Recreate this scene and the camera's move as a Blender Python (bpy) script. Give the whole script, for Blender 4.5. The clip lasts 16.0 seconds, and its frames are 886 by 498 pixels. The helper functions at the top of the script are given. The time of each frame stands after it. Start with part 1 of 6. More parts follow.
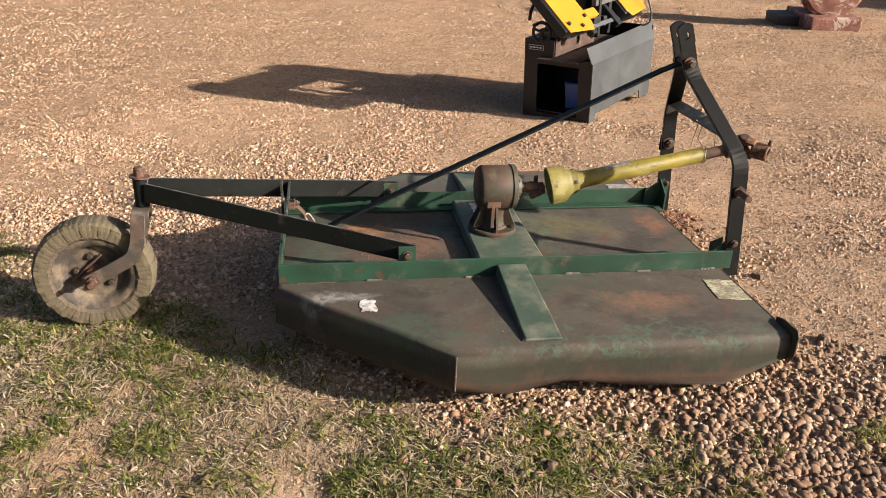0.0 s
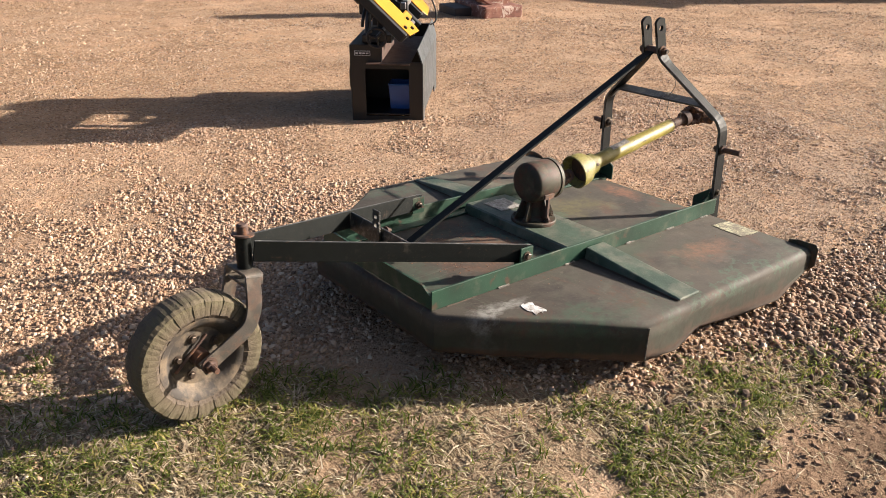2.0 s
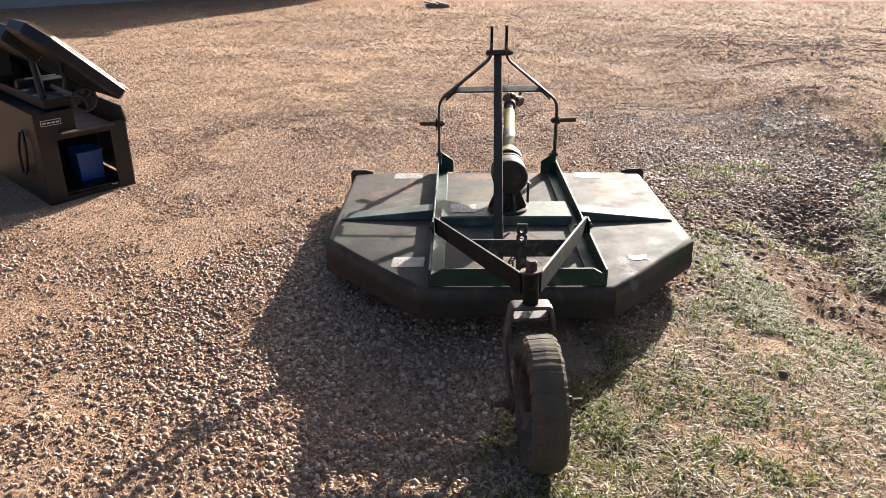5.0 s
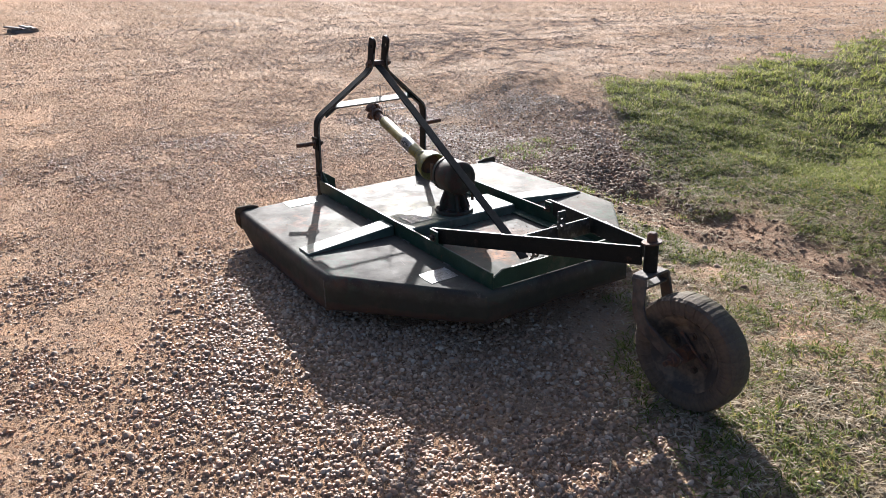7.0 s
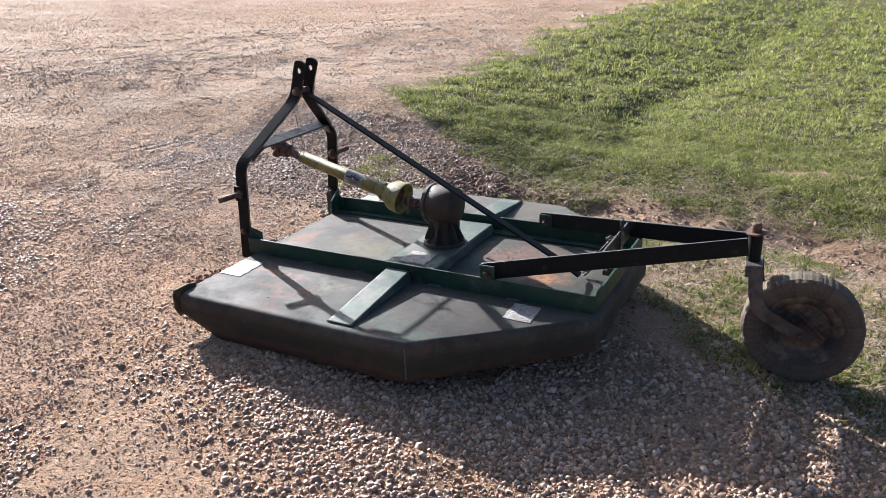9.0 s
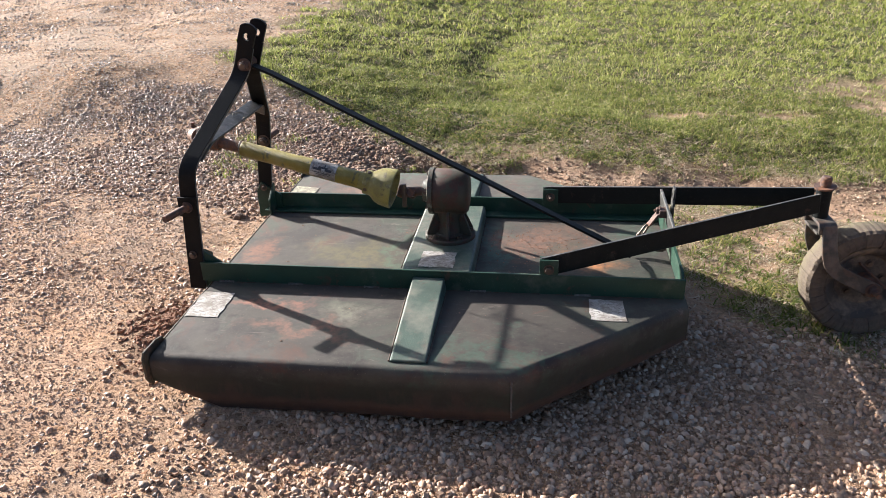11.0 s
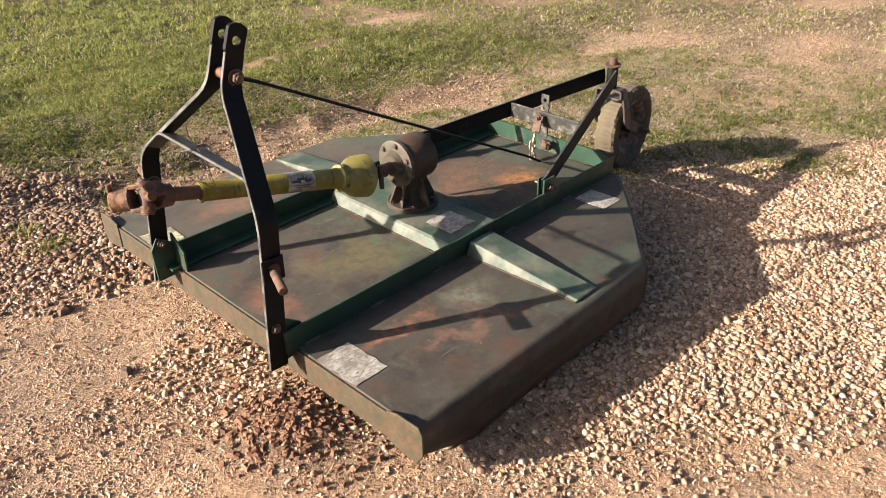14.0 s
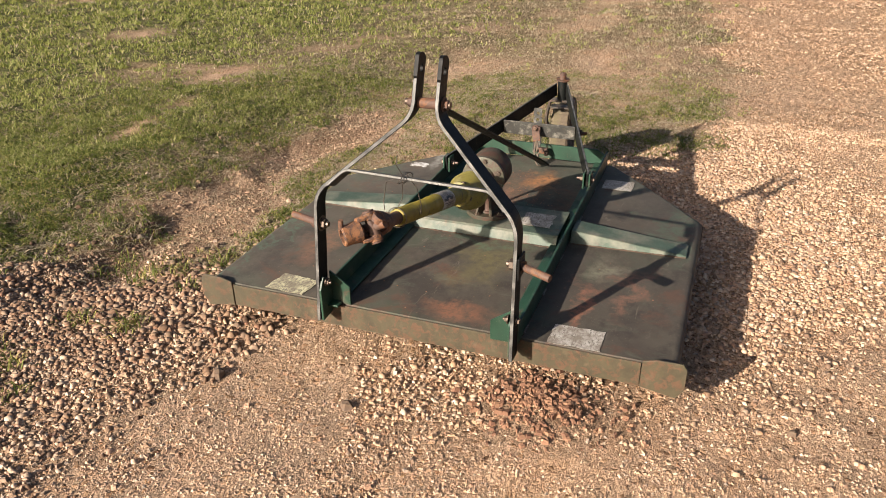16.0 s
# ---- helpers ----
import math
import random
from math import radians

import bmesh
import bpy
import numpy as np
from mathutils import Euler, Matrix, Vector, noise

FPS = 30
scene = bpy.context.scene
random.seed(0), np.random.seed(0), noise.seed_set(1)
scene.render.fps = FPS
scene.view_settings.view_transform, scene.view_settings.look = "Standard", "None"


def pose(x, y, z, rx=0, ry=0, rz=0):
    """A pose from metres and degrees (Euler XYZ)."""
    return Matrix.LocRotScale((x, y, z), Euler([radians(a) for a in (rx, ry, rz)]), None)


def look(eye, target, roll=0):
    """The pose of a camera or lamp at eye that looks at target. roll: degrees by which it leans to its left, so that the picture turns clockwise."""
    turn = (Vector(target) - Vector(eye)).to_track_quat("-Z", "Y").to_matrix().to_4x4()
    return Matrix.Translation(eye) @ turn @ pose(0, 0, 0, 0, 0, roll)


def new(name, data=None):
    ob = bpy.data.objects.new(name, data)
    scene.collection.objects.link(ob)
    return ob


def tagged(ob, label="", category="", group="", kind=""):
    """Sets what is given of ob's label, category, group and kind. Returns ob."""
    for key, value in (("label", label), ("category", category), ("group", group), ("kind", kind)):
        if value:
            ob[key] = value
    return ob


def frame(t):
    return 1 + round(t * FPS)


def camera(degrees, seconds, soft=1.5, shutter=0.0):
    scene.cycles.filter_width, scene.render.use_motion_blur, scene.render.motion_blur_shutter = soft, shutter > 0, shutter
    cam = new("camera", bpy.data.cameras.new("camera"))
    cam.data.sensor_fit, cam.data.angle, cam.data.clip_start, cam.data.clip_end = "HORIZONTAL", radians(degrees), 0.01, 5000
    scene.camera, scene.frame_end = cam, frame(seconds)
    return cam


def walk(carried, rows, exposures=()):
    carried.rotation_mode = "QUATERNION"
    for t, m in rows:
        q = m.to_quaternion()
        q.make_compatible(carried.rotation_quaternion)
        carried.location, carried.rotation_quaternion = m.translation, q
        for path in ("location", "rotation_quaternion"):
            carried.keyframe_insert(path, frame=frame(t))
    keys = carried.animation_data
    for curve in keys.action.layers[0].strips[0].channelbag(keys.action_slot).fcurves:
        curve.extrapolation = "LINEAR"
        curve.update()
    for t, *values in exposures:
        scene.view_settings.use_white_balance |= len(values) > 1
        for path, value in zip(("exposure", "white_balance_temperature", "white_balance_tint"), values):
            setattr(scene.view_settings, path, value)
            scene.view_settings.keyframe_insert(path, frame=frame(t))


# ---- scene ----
cam = camera(60.1, 16.0, 0.55)
PATH = [
    (0, (-0.602, -2.85, 1.546), (-0.403, -1.06, 0.677), -0.8),
    (0.5, (-1.042, -2.747, 1.562), (-0.589, -1.005, 0.69), -0.2),
    (1, (-1.457, -2.677, 1.585), (-0.782, -1.01, 0.71), 0.2),
    (1.5, (-1.85, -2.532, 1.596), (-0.975, -0.964, 0.716), 0.1),
    (2, (-2.258, -2.256, 1.613), (-1.174, -0.82, 0.739), 0.1),
    (2.5, (-2.688, -1.989, 1.621), (-1.398, -0.726, 0.759), 0.2),
    (3, (-3.018, -1.552, 1.586), (-1.548, -0.491, 0.74), 0.3),
    (3.5, (-3.341, -1.133, 1.647), (-1.73, -0.293, 0.811), 0.4),
    (4, (-3.626, -0.795, 1.687), (-1.911, -0.191, 0.853), 0.5),
    (4.2, (-3.672, -0.615, 1.671), (-1.925, -0.113, 0.837), 0.5),
    (6.3, (-3.573, 1.337, 1.658), (-1.846, 0.727, 0.855), 0.3),
    (6.5, (-3.515, 1.532, 1.685), (-1.827, 0.818, 0.885), 0.4),
    (7, (-3.245, 1.914, 1.65), (-1.67, 0.972, 0.856), 0.7),
    (7.5, (-2.873, 2.275, 1.662), (-1.438, 1.128, 0.873), 0.9),
    (8, (-2.534, 2.572, 1.665), (-1.262, 1.241, 0.883), 1.1),
    (8.5, (-2.095, 2.729, 1.605), (-1.005, 1.239, 0.836), 1.1),
    (9, (-1.71, 2.877, 1.583), (-0.806, 1.26, 0.83), 0.9),
    (9.2, (-1.563, 2.947, 1.583), (-0.731, 1.29, 0.833), 0.8),
    (11.3, (-0.299, 2.525, 1.468), (-0.117, 0.735, 0.595), 1.9),
    (11.5, (-0.167, 2.384, 1.479), (-0.053, 0.607, 0.567), 2.1),
    (12, (0.171, 2.106, 1.413), (0.12, 0.355, 0.448), 3.0),
    (12.5, (0.473, 1.834, 1.394), (0.142, 0.151, 0.366), 2.8),
    (13, (0.846, 1.735, 1.424), (0.039, 0.219, 0.399), 1.0),
    (13.5, (1.294, 1.806, 1.458), (0.18, 0.463, 0.481), 0.1),
    (14, (1.739, 1.961, 1.463), (0.484, 0.704, 0.542), 0.9),
    (14.5, (2.163, 1.905, 1.452), (0.786, 0.741, 0.586), 1.7),
    (15, (2.433, 1.67, 1.447), (0.947, 0.624, 0.612), 1.6),
    (15.5, (2.587, 1.295, 1.448), (0.997, 0.404, 0.625), 0.8),
    (16, (2.827, 0.946, 1.449), (1.137, 0.249, 0.638), -0.5),
]
EXPOSURES = [(0.0, 1.43, 6000, 10), (2.0, 1.64, 5900, 10), (4.0, 1.72, 5750, 10), (7.0, 1.66, 5250, 10), (9.0, 1.85, 5050, 10), (11.4, 2.14, 5400, 10), (12.5, 2.38, 5550, 10), (13.0, 2.34, 5700, 10), (13.5, 2.06, 5850, 10), (14.5, 1.62, 6050, 10), (16.0, 1.36, 6050, 10)]
walk(cam, [(t, look(eye, target, roll)) for t, eye, target, roll in PATH], EXPOSURES)

# ---- light ----
SUN_EL, SUN_AZ = radians(20.3), radians(-25.0)
SUN_DIR = Vector((math.cos(SUN_EL) * math.cos(SUN_AZ), math.cos(SUN_EL) * math.sin(SUN_AZ), math.sin(SUN_EL)))
sun = new("sun", bpy.data.lights.new("sun", "SUN"))
sun.data.energy, sun.data.angle, sun.data.color = 5.0, radians(0.6), (1.0, 0.85, 0.67)
sun.matrix_world = look(SUN_DIR * 40, (0, 0, 0))
world = bpy.data.worlds.new("sky")
scene.world = world
world.use_nodes = True
wn = world.node_tree
sky = wn.nodes.new("ShaderNodeTexSky")
sky.sky_type, sky.sun_disc = "NISHITA", False
sky.sun_elevation, sky.sun_rotation = SUN_EL, radians(115)
sky.air_density, sky.dust_density, sky.ozone_density = 0.8, 5.0, 0.5
back = wn.nodes["Background"]
back.inputs["Strength"].default_value = 0.050
wn.links.new(sky.outputs[0], back.inputs[0])


# ---- materials ----
class Mat:
    """A procedural material: small helpers round one node tree."""

    def __init__(self, name, rough=0.6, metal=0.0, spec=0.5):
        self.m = bpy.data.materials.new(name)
        self.m.use_nodes = True
        self.t = self.m.node_tree
        self.b = self.t.nodes["Principled BSDF"]
        self.b.inputs["Roughness"].default_value = rough
        self.b.inputs["Metallic"].default_value = metal
        self.b.inputs["Specular IOR Level"].default_value = spec
        self.co = self.node("ShaderNodeTexCoord").outputs["Object"]

    def node(self, kind):
        return self.t.nodes.new(kind)

    def put(self, socket, value):
        if isinstance(value, bpy.types.NodeSocket):
            self.t.links.new(value, socket)
        elif isinstance(value, tuple) and len(value) == 3 and socket.type == "RGBA":
            socket.default_value = (*value, 1)
        else:
            socket.default_value = value

    def noise(self, scale, detail=4.0, rough=0.55, stretch=None, warp=0.0):
        n = self.node("ShaderNodeTexNoise")
        n.inputs["Scale"].default_value, n.inputs["Detail"].default_value = scale, detail
        n.inputs["Roughness"].default_value, n.inputs["Distortion"].default_value = rough, warp
        self.put(n.inputs["Vector"], self.scaled(stretch) if stretch else self.co)
        return n.outputs["Fac"]

    def scaled(self, s):
        m = self.node("ShaderNodeMapping")
        m.inputs["Scale"].default_value = s
        self.put(m.inputs["Vector"], self.co)
        return m.outputs[0]

    def cells(self, scale, feature="F1", out="Distance", randomness=1.0, stretch=None, flat=False):
        v = self.node("ShaderNodeTexVoronoi")
        v.feature, v.voronoi_dimensions = feature, "2D" if flat else "3D"
        v.inputs["Scale"].default_value, v.inputs["Randomness"].default_value = scale, randomness
        self.put(v.inputs["Vector"], self.scaled(stretch) if stretch else self.co)
        return v.outputs[out]

    def ramp(self, fac, *stops):
        r = self.node("ShaderNodeValToRGB")
        while len(r.color_ramp.elements) < len(stops):
            r.color_ramp.elements.new(0.5)
        for e, (p, c) in zip(r.color_ramp.elements, stops):
            e.position, e.color = p, (*(c if isinstance(c, tuple) else (c, c, c)), 1)
        self.put(r.inputs[0], fac)
        return r.outputs[0]

    def mix(self, fac, a, b, kind="MIX"):
        n = self.node("ShaderNodeMix")
        n.data_type, n.blend_type = "RGBA", kind
        self.put(n.inputs[0], fac)
        self.put(n.inputs[6], a)
        self.put(n.inputs[7], b)
        return n.outputs[2]

    def math(self, op, a, b=0.0):
        n = self.node("ShaderNodeMath")
        n.operation = op
        self.put(n.inputs[0], a)
        self.put(n.inputs[1], b)
        return n.outputs[0]

    def warped(self, scale, amount):
        """Coordinates pushed about by noise."""
        w = self.node("ShaderNodeTexNoise")
        w.inputs["Scale"].default_value, w.inputs["Detail"].default_value, w.inputs["Roughness"].default_value = scale, 5, 0.65
        self.put(w.inputs["Vector"], self.co)
        sh = self.node("ShaderNodeVectorMath")
        sh.operation = "MULTIPLY_ADD"
        self.put(sh.inputs[0], w.outputs["Color"])
        sh.inputs[1].default_value = (amount, amount, 0)
        self.put(sh.inputs[2], self.co)
        back = self.node("ShaderNodeVectorMath")
        back.operation = "SUBTRACT"
        self.put(back.inputs[0], sh.outputs[0])
        back.inputs[1].default_value = (amount / 2, amount / 2, 0)
        return back.outputs[0]

    def spot(self, x, y, rx, ry=None, broken=0.45):
        """A ragged, broken stain round a place, 1 inside."""
        ry = ry or rx
        m = self.node("ShaderNodeMapping")
        m.inputs["Location"].default_value, m.inputs["Scale"].default_value = (-x / rx, -y / ry, 0), (1 / rx, 1 / ry, 0)
        self.put(m.inputs["Vector"], self.warped(5.5, max(rx, ry) * 2.2))
        d = self.node("ShaderNodeVectorMath")
        d.operation = "LENGTH"
        self.put(d.inputs[0], m.outputs[0])
        body = self.ramp(d.outputs["Value"], (0.25, 1.0), (1.0, 0.0))
        fleck = self.ramp(self.noise(26, 8, 0.75), (broken - 0.12, 0.0), (broken + 0.1, 1.0))
        return self.math("MULTIPLY", body, fleck)

    def attr(self, name):
        n = self.node("ShaderNodeAttribute")
        n.attribute_name = name
        return n.outputs["Fac"]

    def island(self):
        return self.node("ShaderNodeNewGeometry").outputs["Random Per Island"]

    def object_random(self):
        return self.node("ShaderNodeObjectInfo").outputs["Random"]

    def done(self, color=None, rough=None, height=None, strength=0.3, distance=0.01):
        if color is not None:
            self.put(self.b.inputs["Base Color"], color)
        if rough is not None:
            self.put(self.b.inputs["Roughness"], rough)
        if height is not None:
            n = self.node("ShaderNodeBump")
            n.inputs["Strength"].default_value, n.inputs["Distance"].default_value = strength, distance
            self.put(n.inputs["Height"], height)
            self.put(self.b.inputs["Normal"], n.outputs[0])
        return self.m


def worn_paint(name, paint, under, dust, rough=0.5, rust_at=0.58, dust_at=0.5, grain=1.0, spec=0.5):
    """Old paint with rust patches, scuffs and a film of dust."""
    m = Mat(name, rough, 0, spec)
    tone = m.mix(m.ramp(m.noise(3.1 * grain, 5), (0.3, 0.0), (0.7, 1.0)), paint, tuple(c * 0.55 for c in paint))
    rusty = m.ramp(m.noise(6.5 * grain, 8, 0.65, warp=0.6), (rust_at, 0.0), (rust_at + 0.08, 1.0))
    rust = m.mix(m.noise(40 * grain, 3), under, tuple(c * 0.45 for c in under))
    c = m.mix(rusty, tone, rust)
    dusty = m.ramp(m.noise(4.2 * grain, 7, 0.6), (dust_at, 0.0), (dust_at + 0.25, 0.75))
    c = m.mix(dusty, c, dust)
    specks = m.ramp(m.noise(120 * grain, 2), (0.68, 0.0), (0.74, 0.6))
    c = m.mix(specks, c, dust)
    r = m.math("ADD", m.math("MULTIPLY", m.noise(9 * grain, 5), 0.35), rough - 0.15)
    return m.done(c, r, m.noise(70 * grain, 4), 0.25 if spec > 0.4 else 0.1, 0.004)


def plain(name, color, rough=0.6, metal=0.0, vary=0.35, scale=12, bump=0.15):
    m = Mat(name, rough, metal)
    c = m.mix(m.ramp(m.noise(scale, 6), (0.3, 0.0), (0.7, 1.0)), color, tuple(v * (1 - vary) for v in color))
    return m.done(c, None, m.noise(scale * 8, 3), bump, 0.003)


def deck_paint():
    """The mower's deck: green worn down to brown grime and rust under thin dust; mud along the skirts."""
    m = Mat("deck_paint", 0.45)
    grime = m.mix(m.noise(9, 8, 0.7), (0.029, 0.023, 0.019), (0.057, 0.046, 0.035))
    green = m.mix(m.noise(7, 6, 0.65), (0.014, 0.031, 0.019), (0.040, 0.062, 0.038))
    c = m.mix(m.ramp(m.noise(1.9, 9, 0.66, warp=0.6), (0.50, 0.0), (0.66, 0.85)), grime, green)
    film = m.ramp(m.noise(3.4, 9, 0.7, warp=0.4), (0.40, 0.0), (0.70, 0.6))
    c = m.mix(film, c, (0.080, 0.072, 0.055))
    dark = m.ramp(m.noise(2.7, 9, 0.72, stretch=(1, 1.3, 1)), (0.50, 0.0), (0.60, 0.7))
    c = m.mix(dark, c, (0.021, 0.017, 0.015))
    rusty = m.ramp(m.noise(3.9, 10, 0.74, warp=0.7), (0.55, 0.0), (0.64, 0.75))
    c = m.mix(rusty, c, m.mix(m.noise(34, 5, 0.7), (0.107, 0.049, 0.029), (0.041, 0.024, 0.018)))
    scrape = m.ramp(m.noise(13, 9, 0.75, stretch=(0.35, 1.6, 1), warp=1.2), (0.60, 0.0), (0.68, 0.5))
    c = m.mix(scrape, c, (0.146, 0.125, 0.099))
    smear = m.ramp(m.noise(8, 8, 0.72, stretch=(1.5, 0.5, 1), warp=0.9), (0.60, 0.0), (0.70, 0.4))
    c = m.mix(smear, c, (0.086, 0.103, 0.073))
    c = m.mix(m.ramp(m.noise(190, 2), (0.68, 0.0), (0.74, 0.6)), c, (0.181, 0.138, 0.095))
    warm_rust = m.mix(m.noise(45, 6, 0.7), (0.19, 0.092, 0.05), (0.085, 0.048, 0.034))
    for x, y, rx, ry, amount, tint in (
        (-0.44, -0.05, 0.26, 0.20, 0.9, warm_rust),
        (-0.62, 0.10, 0.15, 0.10, 0.9, (0.33, 0.14, 0.045)),
        (0.26, 0.08, 0.26, 0.16, 0.6, (0.12, 0.105, 0.038)),
        (0.34, -0.60, 0.22, 0.10, 0.8, warm_rust),
        (0.50, 0.50, 0.22, 0.05, 0.8, (0.23, 0.095, 0.055)),
        (0.30, 0.68, 0.26, 0.06, 0.7, (0.17, 0.085, 0.055)),
        (0.66, 0.10, 0.08, 0.14, 0.7, (0.20, 0.085, 0.045)),
        (0.20, 0.55, 0.13, 0.08, 0.7, (0.16, 0.15, 0.105)),
        (-0.72, -0.47, 0.20, 0.07, 0.8, (0.27, 0.26, 0.235)),
        (-0.80, -0.10, 0.10, 0.26, 0.6, (0.045, 0.085, 0.055)),
        (-0.26, 0.0, 0.07, 0.30, 0.7, (0.05, 0.105, 0.075)),
        (0.12, 0.05, 0.05, 0.30, 0.6, (0.055, 0.10, 0.06)),
        (-0.30, 0.78, 0.45, 0.07, 0.6, (0.045, 0.085, 0.055)),
        (-0.55, -0.72, 0.40, 0.10, 0.6, (0.035, 0.07, 0.042)),
        (0.2, -0.82, 0.7, 0.05, 0.7, (0.05, 0.09, 0.058)),
    ):
        c = m.mix(m.math("MULTIPLY", m.spot(x, y, rx, ry), amount), c, tint)
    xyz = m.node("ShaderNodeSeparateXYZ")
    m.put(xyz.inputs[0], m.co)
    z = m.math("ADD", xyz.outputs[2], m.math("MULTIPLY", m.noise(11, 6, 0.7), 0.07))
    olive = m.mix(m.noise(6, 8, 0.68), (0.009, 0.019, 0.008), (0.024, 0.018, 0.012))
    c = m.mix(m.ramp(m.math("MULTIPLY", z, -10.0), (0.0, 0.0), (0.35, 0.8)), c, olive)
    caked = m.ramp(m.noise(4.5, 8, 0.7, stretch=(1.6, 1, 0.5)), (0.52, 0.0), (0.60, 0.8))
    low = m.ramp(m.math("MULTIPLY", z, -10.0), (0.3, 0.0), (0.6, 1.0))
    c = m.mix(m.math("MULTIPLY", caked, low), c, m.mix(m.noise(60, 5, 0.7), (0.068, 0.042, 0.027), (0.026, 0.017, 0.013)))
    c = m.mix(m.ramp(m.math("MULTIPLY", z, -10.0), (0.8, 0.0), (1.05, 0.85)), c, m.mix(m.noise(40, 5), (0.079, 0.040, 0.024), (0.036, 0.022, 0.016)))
    r = m.ramp(m.noise(7, 8, 0.7), (0.3, 0.66), (0.72, 0.90))
    m.b.inputs["Specular IOR Level"].default_value = 0.36
    m.b.inputs["Sheen Weight"].default_value = 0.03
    m.b.inputs["Sheen Roughness"].default_value = 0.5
    m.b.inputs["Sheen Tint"].default_value = (0.9, 0.8, 0.68, 1)
    return m.done(c, r, m.math("ADD", m.math("MULTIPLY", m.noise(90, 5), 0.5), m.math("MULTIPLY", m.noise(5, 4), 4.0)), 0.22, 0.004)


MAT = {
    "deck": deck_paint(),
    "green": worn_paint("green_paint", (0.016, 0.050, 0.029), (0.08, 0.047, 0.031), (0.13, 0.115, 0.085), 0.5, 0.60, 0.55, 2.4, 0.4),
    "rib": worn_paint("rib_paint", (0.052, 0.080, 0.056), (0.085, 0.065, 0.045), (0.16, 0.15, 0.115), 0.55, 0.58, 0.44, 2.6),
    "black": worn_paint("black_paint", (0.005, 0.005, 0.0052), (0.03, 0.02, 0.015), (0.042, 0.035, 0.028), 0.55, 0.66, 0.64, 2.5, 0.18),
    "grey_bar": worn_paint("scuffed_grey_bar", (0.055, 0.052, 0.047), (0.05, 0.035, 0.025), (0.16, 0.14, 0.115), 0.45, 0.62, 0.5, 6.0),
    "arm": worn_paint("dark_arm_paint", (0.006, 0.0075, 0.007), (0.05, 0.03, 0.02), (0.095, 0.08, 0.062), 0.6, 0.62, 0.62, 3.4, 0.2),
    "plate": worn_paint("chipped_plate", (0.035, 0.034, 0.03), (0.07, 0.048, 0.035), (0.30, 0.28, 0.24), 0.5, 0.58, 0.52, 6.0),
    "fork": worn_paint("fork_steel", (0.05, 0.042, 0.034), (0.09, 0.055, 0.038), (0.17, 0.135, 0.10), 0.6, 0.5, 0.5, 3.0),
    "gear": worn_paint("gearbox_paint", (0.050, 0.044, 0.029), (0.075, 0.038, 0.026), (0.13, 0.105, 0.07), 0.62, 0.48, 0.56, 3.0, 0.3),
    "cast": worn_paint("dull_casting", (0.075, 0.070, 0.045), (0.085, 0.045, 0.03), (0.34, 0.35, 0.27), 0.6, 0.50, 0.60, 6.0),
    "rust": worn_paint("rusty_steel", (0.085, 0.045, 0.032), (0.16, 0.068, 0.03), (0.15, 0.10, 0.065), 0.7, 0.5, 0.55, 4.0),
    "orange": worn_paint("orange_rust", (0.20, 0.088, 0.036), (0.075, 0.036, 0.024), (0.33, 0.19, 0.085), 0.7, 0.46, 0.56, 9.0),
    "yellow": worn_paint("yellow_guard", (0.215, 0.168, 0.012), (0.10, 0.085, 0.02), (0.22, 0.19, 0.07), 0.5, 0.56, 0.52, 4.0),
    "bell": worn_paint("pale_yellow_guard", (0.23, 0.195, 0.04), (0.13, 0.105, 0.035), (0.27, 0.245, 0.12), 0.55, 0.55, 0.52, 6.0),
    "edge": worn_paint("worn_bar_edge", (0.045, 0.044, 0.042), (0.05, 0.034, 0.024), (0.17, 0.165, 0.155), 0.5, 0.62, 0.44, 5.0),
    "bolt": plain("bolt_steel", (0.12, 0.09, 0.07), 0.5, 0.7),
    "wire": plain("wire_steel", (0.16, 0.14, 0.12), 0.45, 0.8),
    "chain": plain("chain_steel", (0.20, 0.16, 0.125), 0.5, 0.7),
}


def rubber():
    m = Mat("laminated_rubber", 0.85, 0, 0.3)
    c = m.mix(m.object_random(), (0.062, 0.047, 0.036), (0.088, 0.069, 0.052))
    c = m.mix(m.ramp(m.noise(14, 8, 0.7), (0.42, 0.0), (0.62, 0.8)), c, (0.15, 0.108, 0.075))
    c = m.mix(m.ramp(m.noise(7, 6, 0.7), (0.52, 0.0), (0.66, 0.6)), c, (0.075, 0.072, 0.036))
    return m.done(c, None, m.noise(150, 4), 0.5, 0.004)


def sticker(name, paper, ink, amount):
    m = Mat(name, 0.55)
    c = m.mix(m.ramp(m.noise(60, 5, 0.7, stretch=(1, 2.2, 1)), (amount, 0.0), (amount + 0.07, 1.0)), paper, ink)
    c = m.mix(m.ramp(m.noise(20, 9, 0.75), (0.40, 0.0), (0.58, 0.85)), c, (0.13, 0.105, 0.08))
    return m.done(c, None, m.noise(60, 3), 0.2, 0.002)


